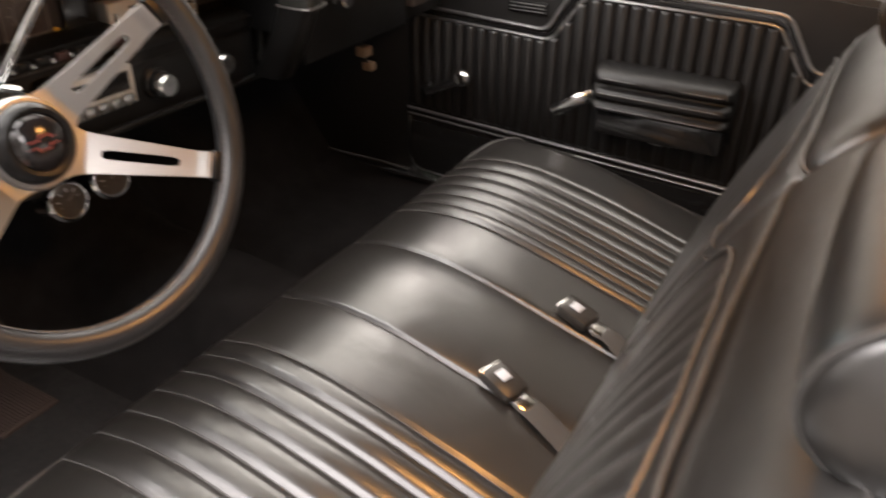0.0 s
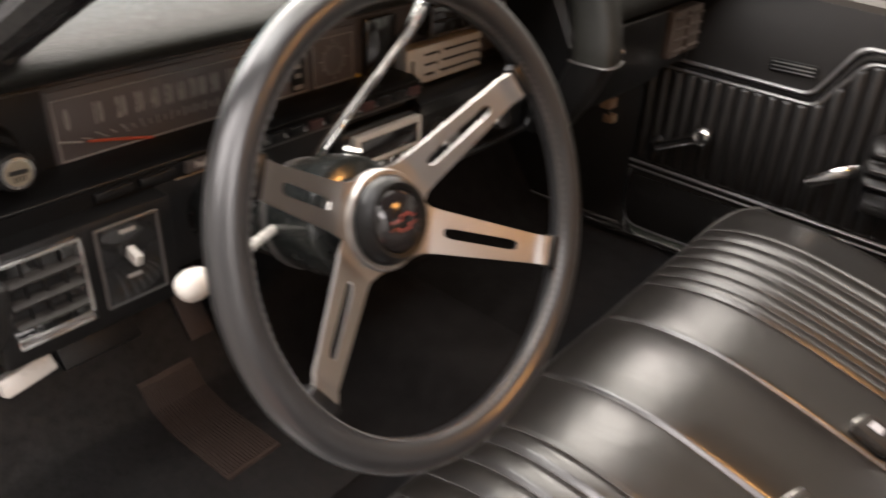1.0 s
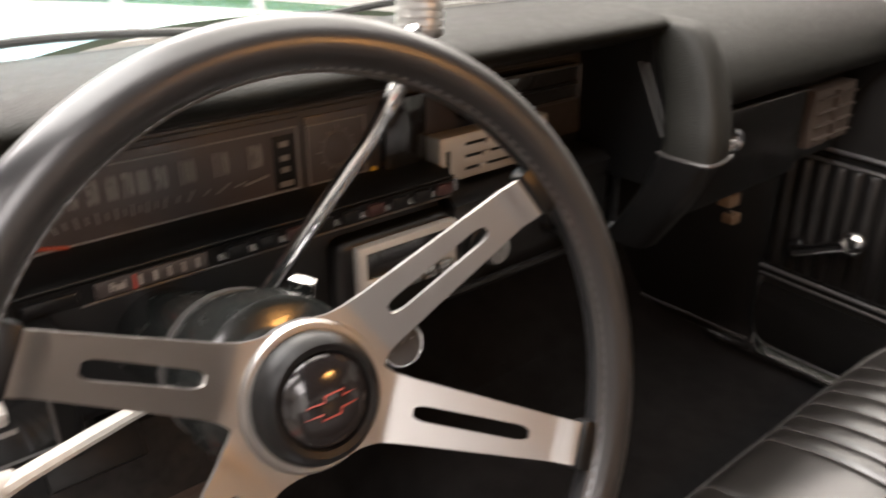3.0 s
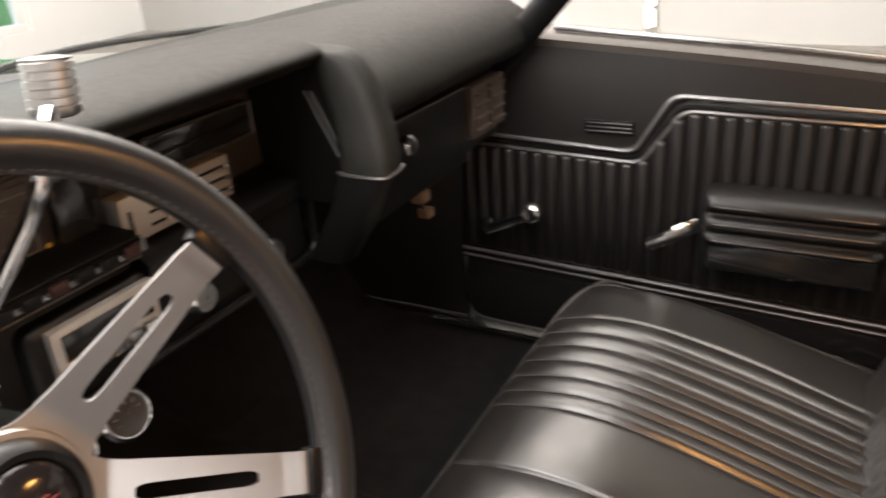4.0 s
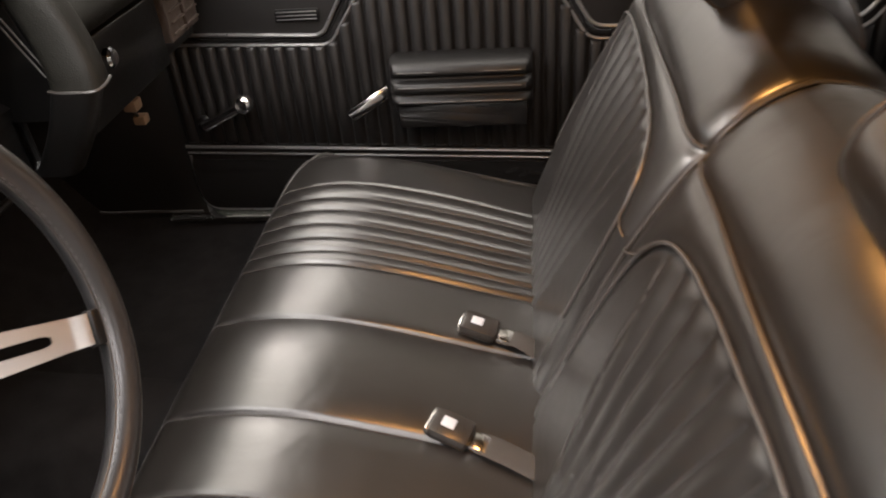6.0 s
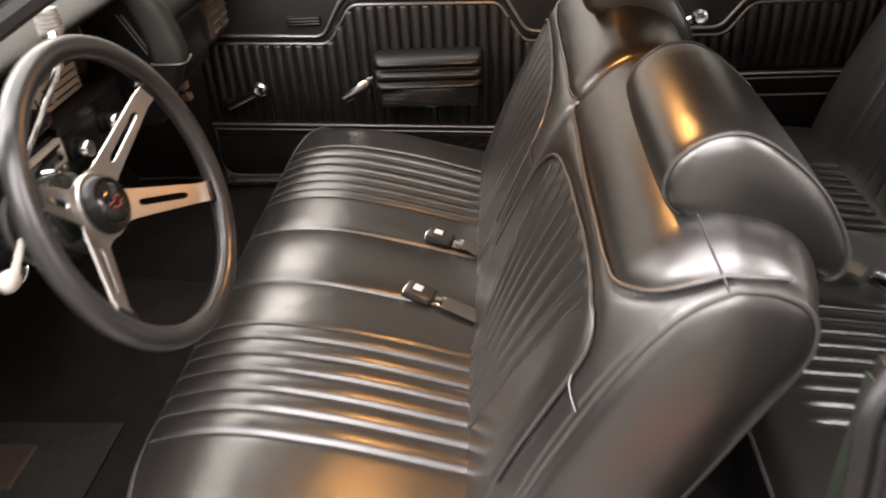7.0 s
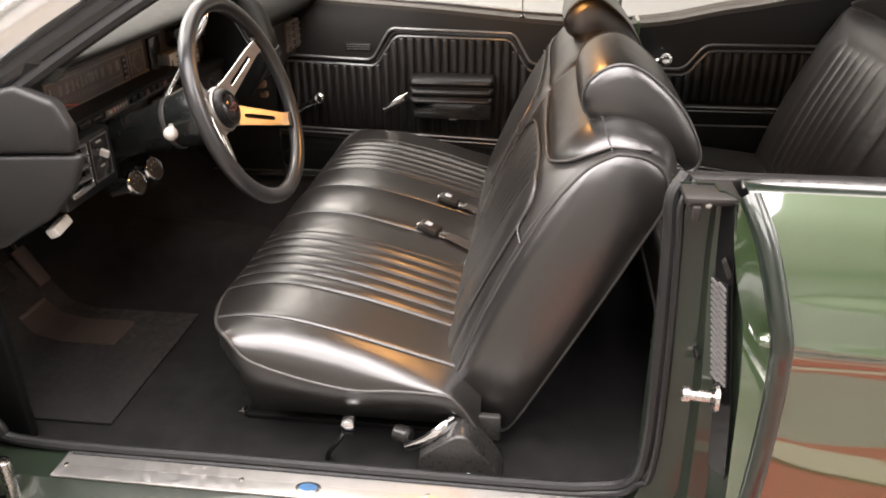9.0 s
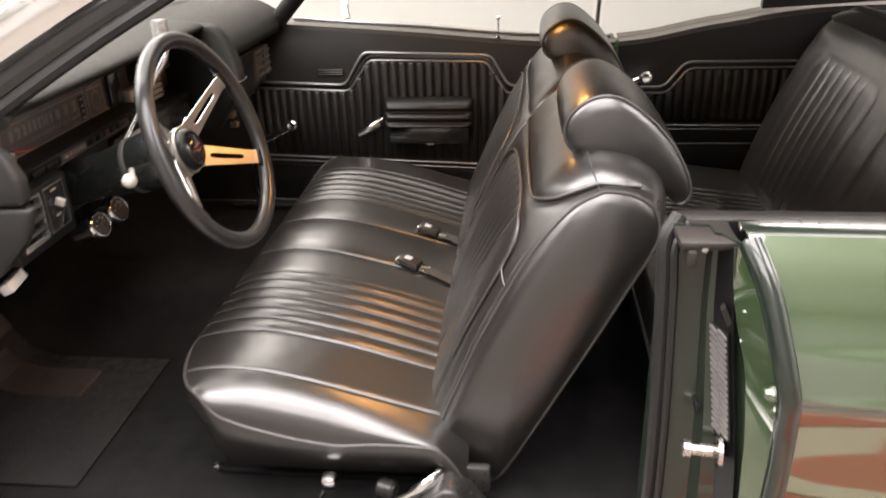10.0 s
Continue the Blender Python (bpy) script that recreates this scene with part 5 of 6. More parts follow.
ledge = part("ledge", ledge_run(-0.69, -0.139, 0.0), PLASTIC, dash, "black ledge with warning lamps")
part("ledge", ledge_run(-0.137, 0.135, -0.032), PLASTIC, dash, "black ledge below the heater control")
part("ledge_bead", tube([(-0.257, -0.69, 1.0245), (-0.257, -0.4, 1.0245), (-0.257, -0.14, 1.0245)], 0.0010, 6), PLASTIC, ledge)
part("ledge_bead", tube([(-0.263, -0.50, 1.002), (-0.263, -0.14, 1.002)], 0.0015, 6), PIPING, ledge)
FACE = Matrix(((0, 0, 1, 0), (1, 0, 0, 0), (0, 1, 0, 0), (0, 0, 0, 1)))


def on_face(x, y, z):
    return Matrix.Translation((x, y, z)) @ FACE


part("instrument_panel", rbox(-0.325, -0.312, -0.69, 0.12, 1.010, 1.113, 0.003), PANELDARK, dash, "dark instrument face")


def frame_line(y0, y1, z0, z1, r, m, parent, x=-0.3112, name="dial_outline"):
    pts = [(x, y0, z0), (x, y1, z0), (x, y1, z1), (x, y0, z1)]
    bm = bmesh.new()
    for a, b in zip(pts, pts[1:] + pts[:1]):
        tube([a, b], r, 6, bm=bm)
    return part(name, bm, m, parent)


LENSFACE = material("smoky_dial_face", (0.058, 0.046, 0.042), 0.38, var=0.12, scale=8)
NEEDLERED = material("needle_red", (0.36, 0.05, 0.018), 0.45, var=0.05)
part("face_end", rbox(-0.316, -0.3105, -0.688, -0.588, 1.012, 1.110, 0.002), PLASTIC, dash, "black panel around the light switch")
sp_ = part("speedometer", rbox(-0.314, -0.3105, -0.5855, -0.279, 1.013, 1.098, 0.002), LENSFACE, dash, "wide dark speedometer with pale numerals")
frame_line(-0.5825, -0.283, 1.0315, 1.0895, 0.0008, NUMERAL, sp_, -0.3100)
DIAL = (-0.571, -0.541, -0.517, -0.498, -0.481, -0.465, -0.450, -0.437, -0.425, -0.410, -0.388, -0.358, -0.326)
for n, y in zip(range(0, 130, 10), DIAL):
    wd = 0.27 if n >= 100 else 0.30 if n < 30 or n > 80 else 0.25
    for j, ch in enumerate(str(n)):
        words(ch, on_face(-0.3098, y + (j - (len(str(n)) - 1) / 2) * 0.0190 * wd, 1.0690), 0.027, NUMERAL, sp_, "numeral", wd)
for k in range(25):
    y = DIAL[k // 2] if k % 2 == 0 else 0.5 * (DIAL[k // 2] + DIAL[k // 2 + 1])
    u = (y + 0.452) / 0.115
    s = 0.010 * u * abs(u)
    top, low = (1.0530, 1.0435) if k % 2 == 0 else (1.0512, 1.0452)
    s *= 1.0 if k % 2 == 0 else 0.6
    part("tick", tube([(-0.3098, y + s, top - 0.004 * abs(u) ** 3 * 0.5), (-0.3098, y - s, low + 0.004 * abs(u) ** 3 * 0.5)], 0.0013 if k in (0, 24) else 0.0008, 4), NUMERAL, sp_, smooth=False)
part("needle", tube([(-0.3092, -0.556, 1.0455), (-0.3092, -0.520, 1.038), (-0.3092, -0.490, 1.031)], [0.0013, 0.0017, 0.0016], 6), NEEDLERED, sp_, "red speedometer needle")
od = part("odometer", rbox(-0.3105, -0.3092, -0.472, -0.424, 1.0200, 1.0295, 0.001), PLASTIC, sp_)
for k in range(6):
    part("digit_bar", rbox(-0.3092, -0.3088, -0.469 + k * 0.0072, -0.4645 + k * 0.0072, 1.0220, 1.0273, 0), NUMERAL, od, smooth=False)
fg = part("fuel_flag", rbox(-0.3105, -0.3095, -0.308, -0.2865, 1.0335, 1.084, 0.001), PLASTIC, sp_)
for z, w, m in ((1.076, 0.009, NUMERAL), (1.063, 0.009, NUMERAL), (1.052, 0.009, NUMERAL), (1.0385, 0.014, NUMERAL)):
    part("flag_bar", rbox(-0.3094, -0.3090, -0.297 - w / 2, -0.297 + w / 2, z - 0.0026, z + 0.0026, 0), m, fg, smooth=False)
ck = part("clock", rbox(-0.314, -0.3105, -0.274, -0.203, 1.014, 1.096, 0.002), LENSFACE, dash, "small square dial with a tick ring")
frame_line(-0.272, -0.2085, 1.0310, 1.0875, 0.0008, NUMERAL, ck, -0.3100)
FADEDRING = material("faded_dial_ring", (0.10, 0.09, 0.082), 0.6, var=0.1)
part("dial_ring", tube([(-0.3108, -0.240 + 0.016 * math.cos(a), 1.060 + 0.017 * math.sin(a)) for a in np.linspace(0, 2 * math.pi, 33)[:-1]], 0.0024, 6, closed=True), FADEDRING, ck)
for k in range(12):
    a = k * math.pi / 6
    part("tick", tube([(-0.3098, -0.240 + r * math.cos(a), 1.060 + r * 1.05 * math.sin(a)) for r in (0.017, 0.0205 if k % 3 else 0.0235)], 0.0006, 4), NUMERAL, ck, smooth=False)
part("amber_lamp", lathe((-0.311, -0.199, 1.030), (1, 0, 0), [(0, 0.004), (0.002, 0.003)], 10), material("amber_lens", (0.7, 0.42, 0.05), 0.3), dash, "small amber lamp")
# warning lamp row on the ledge
fs = part("fuel_gauge", rbox(-0.262, -0.2563, -0.490, -0.402, 1.0065, 1.0195, 0.001), PANELDARK, ledge, "narrow fuel gauge strip")
words("Fuel", on_face(-0.2559, -0.474, 1.0130), 0.009, NUMERAL, ledge, "lettering", 0.8, 0.0002)
part("fuel_needle", rbox(-0.2562, -0.2556, -0.4625, -0.4600, 1.007, 1.019, 0), REDPAINT, ledge, smooth=False)
for k in range(5):
    part("gauge_mark", rbox(-0.2562, -0.2557, -0.458 + k * 0.0115, -0.4555 + k * 0.0115, 1.009, 1.017, 0), NUMERAL, ledge, smooth=False)
part("lamp_strip", rbox(-0.262, -0.2598, -0.392, -0.132, 1.0065, 1.0195, 0.0005), DULLCHROME, ledge, "pale strip behind the lamps", smooth=False)
LAMPRED = material("lamp_lens_red", (0.030, 0.010, 0.009), 0.4)
for k in range(9):
    y = -0.385 + k * 0.028
    part("warning_lamp", rbox(-0.262, -0.2545, y, y + 0.019, 1.007, 1.0185, 0.002), LAMPRED if k % 3 == 2 else PLASTIC, ledge)
for k in range(2):
    part("warning_lamp", rbox(-0.262, -0.2552, -0.585 + k * 0.045, -0.547 + k * 0.045, 1.0075, 1.018, 0.002), PLASTIC, ledge)

# light switch
lk = part("light_switch", lathe((-0.312, -0.649, 1.064), (1, 0, 0), [(0, 0.027), (0.018, 0.0265), (0.026, 0.024), (0.030, 0.020)], 28), PLASTIC, dash, "round black light switch")
part("switch_knob", lathe((-0.283, -0.649, 1.064), (1, 0, 0), [(0, 0.010), (0.012, 0.017), (0.034, 0.018), (0.040, 0.016), (0.041, 0.0125)], 28), PLASTIC, lk)
part("knob_ring", lathe((-0.2422, -0.649, 1.064), (1, 0, 0), [(0, 0.0135), (0.0015, 0.0135), (0.002, 0.011)], 28), DULLCHROME, lk)
part("knob_disc", lathe((-0.2405, -0.649, 1.064), (1, 0, 0), [(0, 0.0112), (0.001, 0.0108)], 24), material("ivory_disc", (0.13, 0.11, 0.078), 0.5), lk, "ivory switch disc with a dark mark")
part("knob_mark", prism([(-0.657, 1.0645), (-0.656, 1.0675), (-0.642, 1.0670), (-0.641, 1.0640), (-0.643, 1.0630), (-0.655, 1.0635)], "x", -0.2396, -0.2391), PLASTIC, lk, smooth=False)
for k in range(4):
    part("mark_ray", rbox(-0.2396, -0.2391, -0.6535 + k * 0.0027, -0.6523 + k * 0.0027, 1.0570, 1.0620, 0), PLASTIC, lk, smooth=False)
words("LIGHTS", on_face(-0.3098, -0.648, 1.0890), 0.0095, NUMERAL, lk, "lettering", 0.9, 0.0002)

# left vent and switch
lv = part("left_console", rbox(-0.62, -0.236, -0.700, -0.522, 0.892, 1.004, 0.006), PLASTIC, dash, "black console with vent and switch")
part("air_vent", rbox(-0.27, -0.2352, -0.686, -0.616, 0.912, 0.997, 0.001), GLOSSBLACK, lv, "black air vent with bright frame")
for a in ((-0.620, -0.616, 0.912, 0.997), (-0.686, -0.616, 0.912, 0.923), (-0.686, -0.616, 0.993, 0.997)):
    part("vent_frame", rbox(-0.2352, -0.2295, *a, 0.001), SATIN, lv)
for k in range(3):
    z = 0.936 + k * 0.0205
    part("slat", moved(rbox(-0.006, 0.006, -0.685, -0.621, -0.0016, 0.0016, 0.0005), Matrix.Translation((-0.232, 0, z)) @ pose(0, 0, 0, 0, 25, 0)), CAPMETAL, lv)
for k in range(3):
    part("fin", rbox(-0.2352, -0.2315, -0.670 + k * 0.017, -0.6685 + k * 0.017, 0.923, 0.993, 0), PLASTIC, lv, smooth=False)
swp = part("switch_panel", rbox(-0.24, -0.2345, -0.603, -0.540, 0.912, 0.995, 0.003), GLOSSBLACK, lv, "black wiper switch plate")
frame_line(-0.602, -0.541, 0.913, 0.994, 0.0016, PIPING, swp, -0.2345, "plate_edge")
part("switch_lever", moved(rbox(-0.004, 0.013, -0.004, 0.004, -0.007, 0.007, 0.002), Matrix.Translation((-0.229, -0.574, 0.964)) @ pose(0, 0, 0, 0, 20, 0)), WHITEKNOB, lv, "small white switch lever")
for z, w in ((0.985, 0.016), (0.938, 0.014)):
    part("label_bar", rbox(-0.2345, -0.2338, -0.572 - w / 2, -0.572 + w / 2, z - 0.002, z + 0.002, 0), NUMERAL, lv, smooth=False)
part("brake_release", moved(rbox(-0.012, 0.012, -0.026, 0.026, -0.010, 0.010, 0.004), Matrix.Translation((-0.283, -0.672, 0.852)) @ pose(0, 0, 0, 8, -25, 0)), WHITEKNOB, dash, "pale brake release handle")
part("release_rod", tube([(-0.288, -0.668, 0.842), (-0.42, -0.668, 0.89)], 0.006, 8), PLASTIC, dash)
ENDVINYL = material("dash_end_vinyl", (0.017, 0.0168, 0.0162), 0.45, var=0.25, scale=14, rvar=0.03, bump=0.2, bscale=600, grain="cells", spec=0.4)
# end panel of the dash beside the hinge pillar
part("end_cap", prism([(-0.46, 1.03), (-0.38, 1.10), (-0.27, 1.125), (-0.205, 1.100), (-0.185, 1.055), (-0.188, 1.012), (-0.46, 1.0)], "y", -0.725, -0.694, 0.010, 3), ENDVINYL, dash, "padded dash end")
part("end_panel", prism([(-0.46, 0.998), (-0.176, 1.009), (-0.205, 0.945), (-0.265, 0.885), (-0.36, 0.830), (-0.46, 0.79)], "y", -0.722, -0.696, 0.009, 3), ENDVINYL, dash, "padded lower dash end")

# heater control
ht = part("heater_control", rbox(-0.312, -0.287, -0.133, 0.028, 1.003, 1.053, 0.003), PALEMETAL, dash, "pale brushed metal heater control plate")
for k in range(3):
    z = 1.0145 + k * 0.0135
    part("slot", rbox(-0.2872, -0.2862, -0.098, 0.014, z - 0.0017, z + 0.0017, 0.0004), PLASTIC, ht)
    part("slider", rbox(-0.2865, -0.2805, -0.080 + k * 0.004, -0.071 + k * 0.004, z - 0.0032, z + 0.0032, 0.0015), WHITEKNOB, ht)
    part("slider_tip", rbox(-0.2865, -0.280, 0.013, 0.019, z - 0.003, z + 0.003, 0.002), DULLCHROME, ht)
part("slot", rbox(-0.2872, -0.2862, -0.125, -0.120, 1.010, 1.038, 0.0004), GLOSSBLACK, ht)
part("dark_block", rbox(-0.312, -0.302, -0.190, -0.137, 1.012, 1.10, 0.003), GLOSSBLACK, dash)
dv = part("dash_vent", rbox(-0.312, -0.285, -0.09, 0.075, 1.062, 1.104, 0.004), GLOSSBLACK, dash, "black centre dash vent")
frame_line(-0.088, 0.073, 1.064, 1.102, 0.0018, PIPING, dv, -0.2845, "vent_edge")
part("slat", rbox(-0.286, -0.281, -0.082, 0.068, 1.081, 1.084, 0.001), PLASTIC, dv)

# radio
ra = part("radio_housing", rbox(-0.45, -0.266, -0.275, 0.125, 0.880, 0.984, 0.012, 3), PLASTIC, dash, "black radio housing")
part("housing_lip", tube([(-0.262, -0.275, 0.892), (-0.258, 0.0, 0.890), (-0.260, 0.118, 0.890), (-0.262, 0.130, 0.902), (-0.264, 0.130, 0.965), (-0.266, 0.118, 0.977)], 0.0055, 8), PLASTIC, ra)
part("radio_face", rbox(-0.268, -0.257, -0.258, -0.136, 0.922, 0.977, 0.002), PALEMETAL, ra, "pale brushed radio bezel")
part("radio_dial", rbox(-0.2575, -0.2555, -0.249, -0.145, 0.943, 0.970, 0.001), GLOSSBLACK, ra, "dark radio dial")
for k in range(5):
    part("push_button", rbox(-0.2575, -0.2485, -0.249 + k * 0.0212, -0.231 + k * 0.0212, 0.925, 0.939, 0.002), DULLCHROME, ra)
for ky in (-0.094, 0.024):
    kn = part("knob", lathe((-0.266, ky, 0.936), (1, 0, 0), [(0, 0.024), (0.006, 0.023), (0.008, 0.019), (0.016, 0.0185)], 24), PLASTIC, ra, "black radio knob with a bright cap")
    part("knob_cap", lathe((-0.250, ky, 0.936), (1, 0, 0), [(0, 0.0175), (0.003, 0.0185), (0.012, 0.0175), (0.015, 0.0150), (0.015, 0.0095)], 24), SATIN, kn, "bright ribbed knob cap")
    part("knob_centre", lathe((-0.2362, ky, 0.936), (1, 0, 0), [(0, 0.0100), (0.001, 0.0085), (0.0012, 0.002)], 20), DULLCHROME, kn)
# glove box side
part("glove_carcass", rbox(-0.62, -0.262, 0.20, 0.745, 0.875, 1.04, 0.01), PLASTIC, dash)
gd = part("glove_door", rbox(-0.266, -0.238, 0.215, 0.552, 0.880, 1.012, 0.008), PLASTIC, dash, "smooth black glove box door")
part("door_line", tube([(-0.2385, 0.22, 1.0125), (-0.2385, 0.55, 1.0085)], 0.0016, 6), PIPING, gd)
part("glove_knob", lathe((-0.238, 0.313, 0.981), (1, 0, 0), [(0, 0.012), (0.006, 0.009), (0.014, 0.010), (0.018, 0.016), (0.026, 0.016), (0.030, 0.012)], 20), CHROME, gd, "chrome glove box knob")
BROWNV = material("brown_grille", (0.055, 0.042, 0.034), 0.5, var=0.2)
gv = part("air_vent", rbox(-0.262, -0.232, 0.566, 0.700, 0.912, 1.004, 0.004), BROWNV, dash, "faded brown passenger air vent")
for k in range(4):
    part("slat", rbox(-0.2325, -0.226, 0.575, 0.692, 0.924 + k * 0.021, 0.928 + k * 0.021, 0.001), BROWNV, gv)
part("slat", rbox(-0.2325, -0.2255, 0.628, 0.634, 0.918, 0.998, 0.001), BROWNV, gv)
wc = thing("wire_connector", (-0.30, 0.48, 0.80), "tan plastic wiring connectors hanging under the dashboard", "connector")
TAN = material("tan_plastic", (0.16, 0.11, 0.07), 0.5)
part("plug", rbox(-0.315, -0.290, 0.468, 0.498, 0.820, 0.842, 0.004), TAN, wc)
part("plug", rbox(-0.315, -0.292, 0.488, 0.512, 0.785, 0.803, 0.004), TAN, wc)
part("wire", tube(curve_pts([(-0.305, 0.475, 0.89), (-0.308, 0.482, 0.83), (-0.303, 0.50, 0.79)], 5), 0.003, 6), RUBBER, wc)

# gauges below the dash
part("wire", tube(curve_pts([(-0.30, -0.600, 0.884), (-0.30, -0.575, 0.866), (-0.32, -0.52, 0.872), (-0.33, -0.48, 0.895)], 5), 0.0028, 6), STRAP, dash, "pale wire under the dash")
for gx, gy, gz, col in ((-0.405, -0.194, 0.748, NUMERAL), (-0.396, -0.118, 0.757, NUMERAL)):
    g = thing("gauge", (gx, gy, gz), "small round chrome gauge hanging below the dashboard", "gauge", "gauges below the dashboard")
    ax = Vector((0.93, -0.12, 0.35))
    part("case", lathe((gx, gy, gz), ax, [(-0.06, 0.02), (-0.055, 0.026), (0, 0.027), (0.004, 0.034), (0.012, 0.034), (0.016, 0.031), (0.014, 0.028)], 28), CHROME, g)
    c = Vector((gx, gy, gz)) + ax.normalized() * 0.0142
    part("dial", lathe(c, ax, [(0, 0.028), (0.0008, 0.0275)], 28), material("gauge_dial", (0.075, 0.070, 0.064), 0.14, var=0.3, scale=60, coat=0.9), g)
    part("needle", tube([c + ax.normalized() * 0.002, c + ax.normalized() * 0.002 + Vector((0, 0.014, 0.012))], 0.0007, 5), NUMERAL, g)
    for k in range(7):
        a = math.radians(210 - k * 40)
        q = c + ax.normalized() * 0.0012 + Vector((0, math.cos(a), math.sin(a))) * 0.021
        part("dial_mark", tube([q, q + Vector((0, -math.cos(a), -math.sin(a))) * 0.006], 0.0009, 5), LABELWHITE, g, smooth=False)
    part("inner_ring", lathe(c, ax, [(0.0, 0.0285), (0.003, 0.0285), (0.003, 0.0265), (0.0, 0.0262)], 28), CHROME, g)
    part("bracket", rbox(gx - 0.05, gx - 0.03, gy - 0.004, gy + 0.004, gz + 0.02, 0.90, 0.001), PLASTIC, g)

# ---- steering column and wheel ----
N = Vector((0.955, -0.0191, 0.3223)).normalized()
RC = Vector((0.0155, -0.4386, 1.0323))
HUB = RC - N * 0.060
NC = Vector((0.961, 0, 0.275)).normalized()
U = Vector((-N.z, 0, N.x)).normalized()
S = U.cross(N).normalized()
col = thing("steering_column", HUB - N * 0.3, "black painted steering column with levers and key lock", "steering column")
part("shroud", lathe(HUB, -NC, [(0.030, 0.050), (0.034, 0.056), (0.06, 0.058), (0.10, 0.052), (0.15, 0.046), (0.21, 0.042), (0.34, 0.040), (0.62, 0.036)], 30), COLUMNGREY, col, "glossy grey-black tapered column shroud")
part("bowl_ring", lathe(HUB, -NC, [(0.098, 0.0535), (0.102, 0.0545), (0.108, 0.0535)], 30), PIPING, col)
sh = part("shift_lever", tube(curve_pts([(-0.200, -0.385, 0.995), (-0.165, -0.355, 1.062), (-0.128, -0.327, 1.127), (-0.103, -0.322, 1.165), (-0.108, -0.306, 1.192), (-0.116, -0.291, 1.21)], 6), 0.0062, 12), CHROME, col, "bent chrome shift lever")
part("lever_collar", lathe((-0.205, -0.389, 0.985), (0.42, 0.36, 0.83), [(-0.01, 0.010), (0.012, 0.0095), (0.018, 0.007)], 14), CHROME, sh)
ax = Vector((-0.05, 0.10, 0.99)).normalized()
part("shift_knob", lathe((-0.117, -0.292, 1.192), ax, [(0, 0.010), (0.002, 0.0150)] + [(0.004 + 0.0055 * k + d, r) for k in range(6) for d, r in ((0, 0.0160), (0.0035, 0.0160), (0.0042, 0.0148), (0.0048, 0.0148))] + [(0.0375, 0.0155), (0.039, 0.010)], 24), BRUSHED, sh, "ribbed silver shift knob")
bl = part("signal_lever", tube(curve_pts([(-0.135, -0.475, 0.990), (-0.100, -0.540, 1.004), (-0.070, -0.597, 1.014)], 5), [0.0048] * 5 + [0.005] * 5 + [0.006], 10), WHITEKNOB, col, "pale turn signal lever")
part("lever_knob", lathe((-0.076, -0.590, 1.0125), Vector((0.026, -0.06, 0.014)), [(0, 0.006), (0.008, 0.0075), (0.018, 0.0115), (0.027, 0.0125), (0.035, 0.0115), (0.040, 0.007), (0.042, 0.002)], 20), WHITEKNOB, bl, "ivory lever knob")
kl = part("key_lock", lathe((-0.135, -0.375, 0.990), (0.75, 0.55, 0.35), [(-0.02, 0.016), (0.01, 0.016), (0.014, 0.013), (0.020, 0.013)], 20), CHROME, col, "chrome key lock")
part("lock_tab", moved(rbox(-0.009, 0.009, -0.004, 0.004, -0.013, 0.009, 0.002), Matrix.Translation((-0.130, -0.388, 1.033)) @ pose(0, 0, 0, 20, 15, 40)), DULLCHROME, kl)
part("key", moved(rbox(-0.001, 0.001, -0.008, 0.008, 0, 0.03, 0.0005), Matrix.Translation((-0.118, -0.358, 0.998)) @ pose(0, 0, 0, 30, 40, 50)), BRUSHED, kl)

STITCH = material("grey_thread", (0.10, 0.10, 0.10), 0.7)
wheel = thing("steering_wheel", HUB, "four-spoke steering wheel with black leather rim and slotted silver spokes", "steering wheel")
RR, RT = 0.1919, 0.0149


def ring_pt(a, r, c=RC):
    return c + (S * math.cos(a) + U * math.sin(a)) * r


rimb = part("rim", tube([ring_pt(a, RR) for a in np.linspace(0, 2 * math.pi, 97)[:-1]], RT, 20, closed=True), WHEELGRIP, wheel, "black leather wrapped rim")
part("rim_seam", tube([ring_pt(a, RR - RT + 0.0004, RC + N * 0.004) for a in np.linspace(0, 2 * math.pi, 97)[:-1]], 0.0011, 6, closed=True), PIPING, rimb)
bm = bmesh.new()
for k in range(150):
    a = 2 * math.pi * k / 150
    tube([ring_pt(a, RR - RT + 0.0008, RC + N * 0.0075), ring_pt(a + 0.022, RR - RT + 0.0008, RC + N * 0.0075)], 0.0005, 4, bm=bm)
tagged(part("stitching", bm, STITCH, rimb, "fine grey stitches inside the rim", smooth=False), kind="stuff")
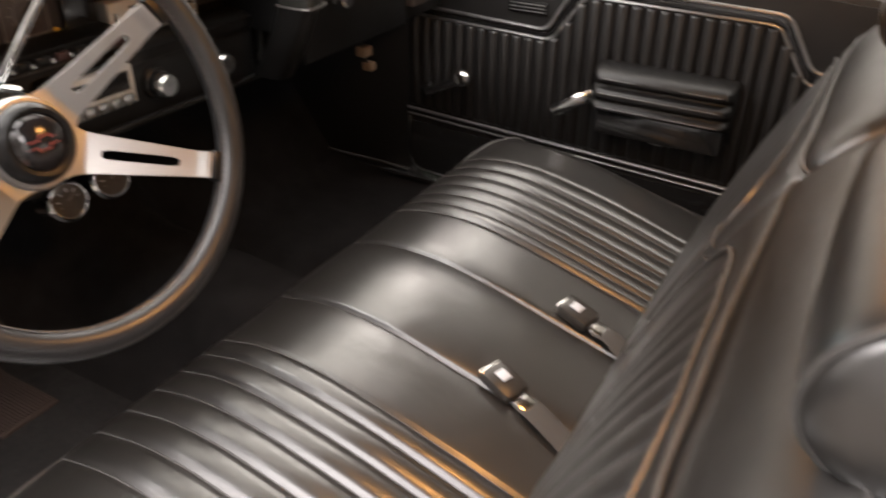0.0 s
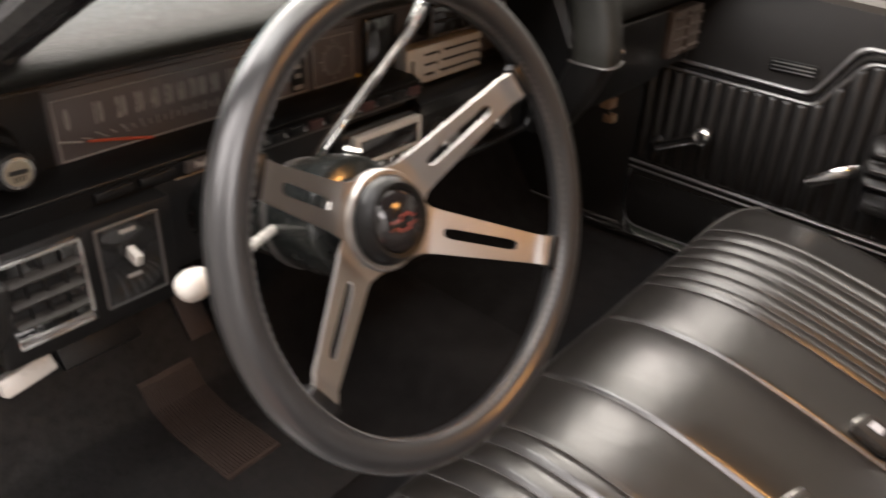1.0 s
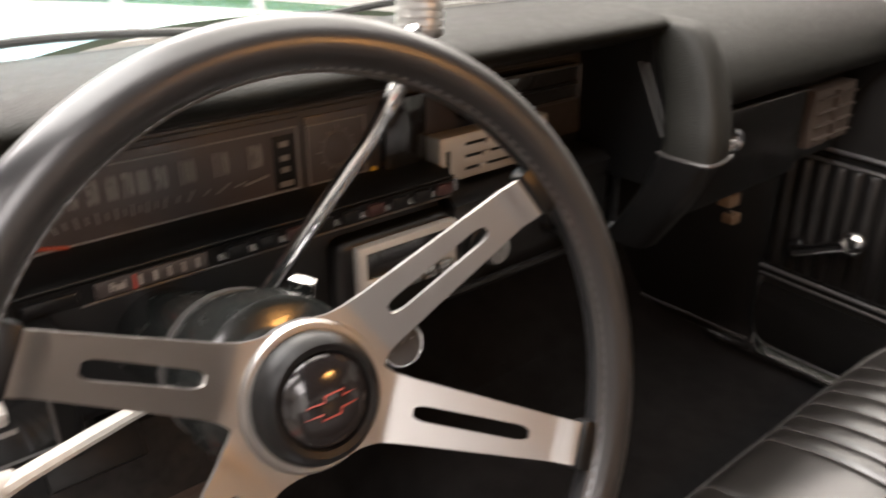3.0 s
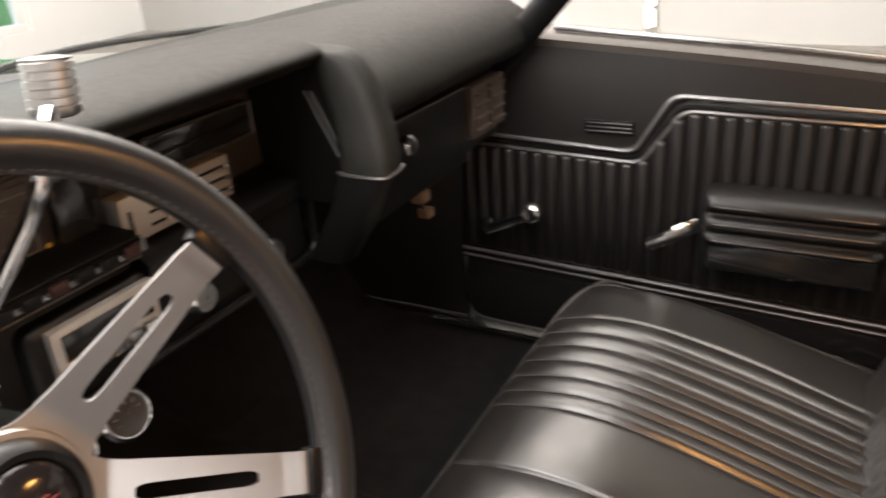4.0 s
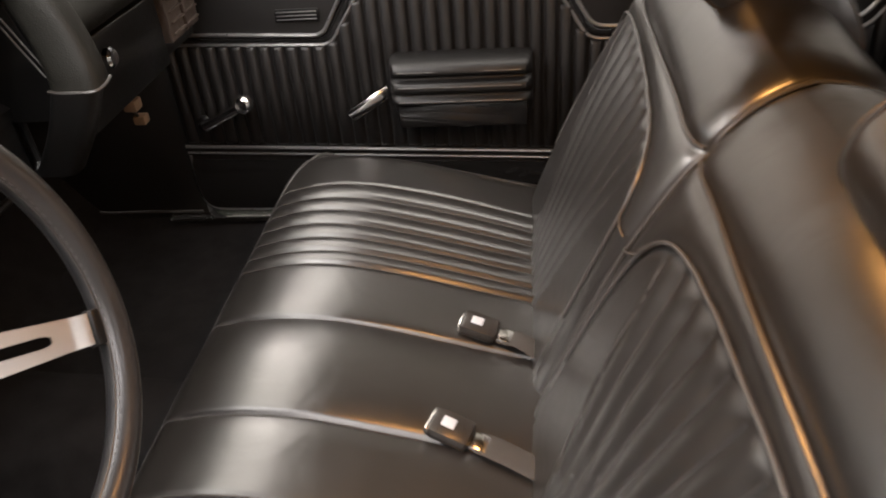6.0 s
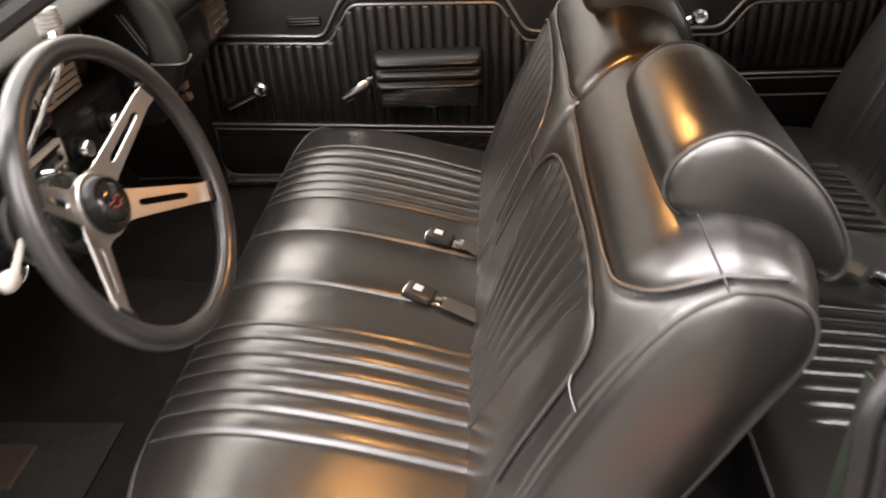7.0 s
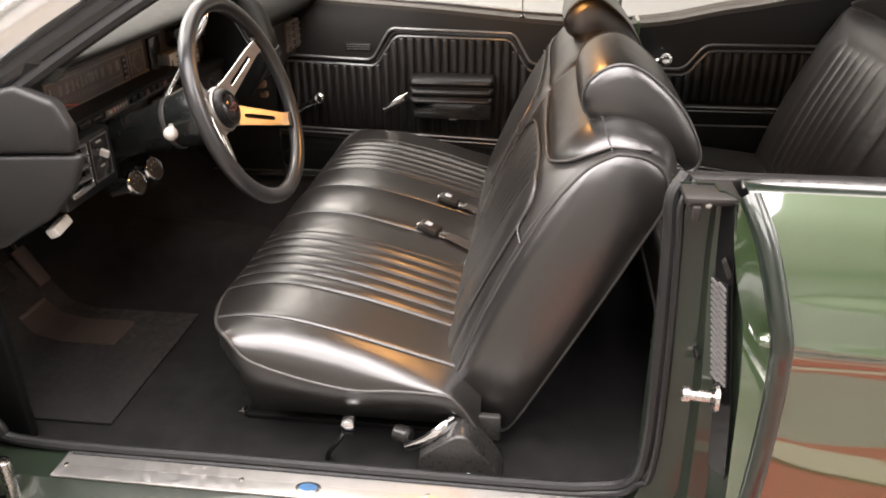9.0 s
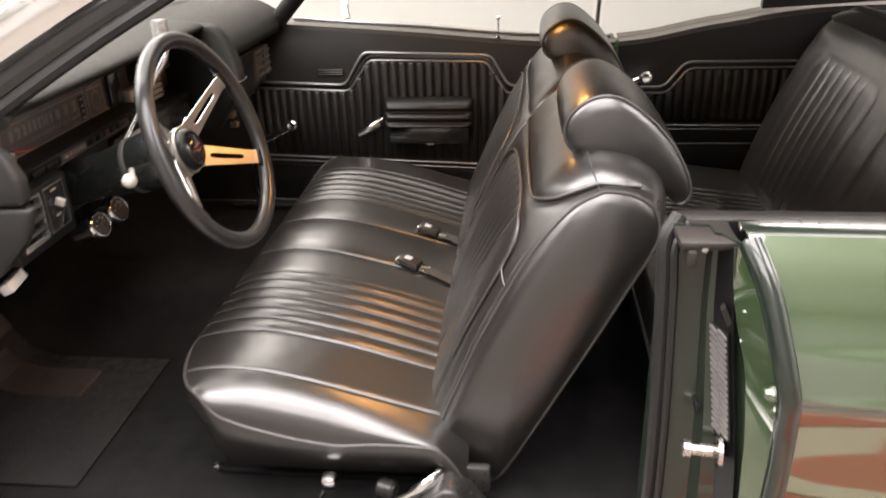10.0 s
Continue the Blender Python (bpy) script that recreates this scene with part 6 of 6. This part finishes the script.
for ang in (29.4, -29.6, 150.2, 209.8):
    a = radians(ang)
    e = S * math.cos(a) + U * math.sin(a)
    w = N.cross(e)
    rs = [0.034, 0.040, 0.046, 0.052, 0.056, 0.060, 0.064, 0.0675, 0.0690, 0.0705, 0.0735, 0.077, 0.10, 0.132, 0.1355, 0.138, 0.1395, 0.141, 0.146, 0.153, 0.1575, 0.161, 0.1645, 0.168, 0.176]
    bm = bmesh.new()
    rows = []
    for r in rs:
        # flat by the hub, a crisp bend, a rising flat blade, then a bend up into the rim
        dep = ramp(r, [(0.034, 0.0), (0.054, 0.001), (0.060, 0.004), (0.1575, 0.049), (0.1645, 0.0555), (0.176, 0.060)])
        hw = ramp(r, [(0.034, 0.031), (0.042, 0.0255), (0.052, 0.0222), (0.064, 0.0205), (0.155, 0.0143), (0.176, 0.0138)])
        q = min(max((r - 0.068) / 0.009, 0), 1)
        p_ = min(max((0.1405 - r) / 0.009, 0), 1)
        hs = 0.0046 * math.sqrt(max(0, 1 - (1 - q) ** 2)) * math.sqrt(max(0, 1 - (1 - p_) ** 2)) + 0.0004
        c = HUB + N * dep + e * r
        rows.append(([bm.verts.new(c + w * k) for k in (-hw, -hs, hs, hw)], 0.068 <= r <= 0.1405))
    fs_ = []
    for (A, sa), (B, sb) in zip(rows, rows[1:]):
        for j in range(3):
            if j == 1 and sa and sb:
                continue
            fs_.append(bm.faces.new((A[j], A[j + 1], B[j + 1], B[j])))
    bm.normal_update()
    bmesh.ops.solidify(bm, geom=fs_, thickness=0.003)
    sk = part("spoke", bm, SPOKEMETAL, wheel, "slotted brushed aluminium spoke", sharp=25)
    c = RC + e * 0.1755
    m = Matrix(((e.x, w.x, N.x, c.x), (e.y, w.y, N.y, c.y), (e.z, w.z, N.z, c.z), (0, 0, 0, 1)))
    part("spoke_clip", moved(rbox(-0.0085, 0.006, -0.0165, 0.0165, -0.009, 0.0045, 0.003), m), PLASTIC, sk, "black spoke end cover")
part("hub_plate", lathe(HUB, N, [(-0.012, 0.040), (-0.004, 0.0455), (0.004, 0.0455), (0.007, 0.0435), (0.007, 0.038)], 48), SPOKEMETAL, wheel, "round silver hub plate")
part("hub_ring", lathe(HUB, N, [(0.004, 0.0400), (0.012, 0.0395), (0.019, 0.0365), (0.022, 0.0325), (0.021, 0.0285), (0.015, 0.0275)], 48), PLASTIC, wheel, "black rubber hub ring")
cp = part("horn_cap", lathe(HUB, N, [(0.013, 0.0278), (0.020, 0.0272), (0.0235, 0.0235), (0.0262, 0.0165), (0.0275, 0.009), (0.028, 0.002)], 40), CLEARCAP, wheel, "glossy black domed horn cap")
m = Matrix(((S.x, U.x, N.x, 0), (S.y, U.y, N.y, 0), (S.z, U.z, N.z, 0), (0, 0, 0, 1)))
out = [(-0.019, -0.004), (-0.007, -0.004), (-0.007, -0.008), (0.007, -0.008), (0.007, -0.004), (0.019, -0.004), (0.019, 0.004), (0.007, 0.004), (0.007, 0.008), (-0.007, 0.008), (-0.007, 0.004), (-0.019, 0.004)]
out = [((a + b * 0.35) * 0.85, b * 0.8) for a, b in out]
bm = tube([HUB + N * (0.0283 - (a * a + b * b) * 10.0) + S * a + U * (b - 0.001) for a, b in out], 0.0007, 5, closed=True)
part("cap_mark", bm, REDPAINT, cp, "plain red outline mark")

# ---- pedals ----
bp_ = thing("brake_pedal", (-0.66, -0.44, 0.50), "wide black rubber brake pedal", "pedal")
part("arm", tube(curve_pts([(-0.72, -0.44, 0.90), (-0.70, -0.44, 0.72), (-0.665, -0.44, 0.60)], 5), 0.008, 8, flat=(0.006, 0.012)), PLASTIC, bp_)
part("pad", moved(rbox(-0.006, 0.006, -0.065, 0.065, -0.028, 0.028, 0.004), Matrix.Translation((-0.66, -0.44, 0.585)) @ pose(0, 0, 0, 0, -35, 0)), RUBBER, bp_)
ac = thing("accelerator_pedal", (-0.69, -0.257, 0.48), "tall narrow brown rubber accelerator pedal", "pedal")
part("pad", moved(rbox(-0.006, 0.006, -0.025, 0.025, -0.055, 0.055, 0.005), Matrix.Translation((-0.690, -0.257, 0.535)) @ pose(0, 0, 0, 0, -30, 0)), HEELPAD, ac)
part("rod", tube([(-0.70, -0.257, 0.55), (-0.77, -0.257, 0.68), (-0.86, -0.257, 0.74)], 0.006, 8), PLASTIC, ac)
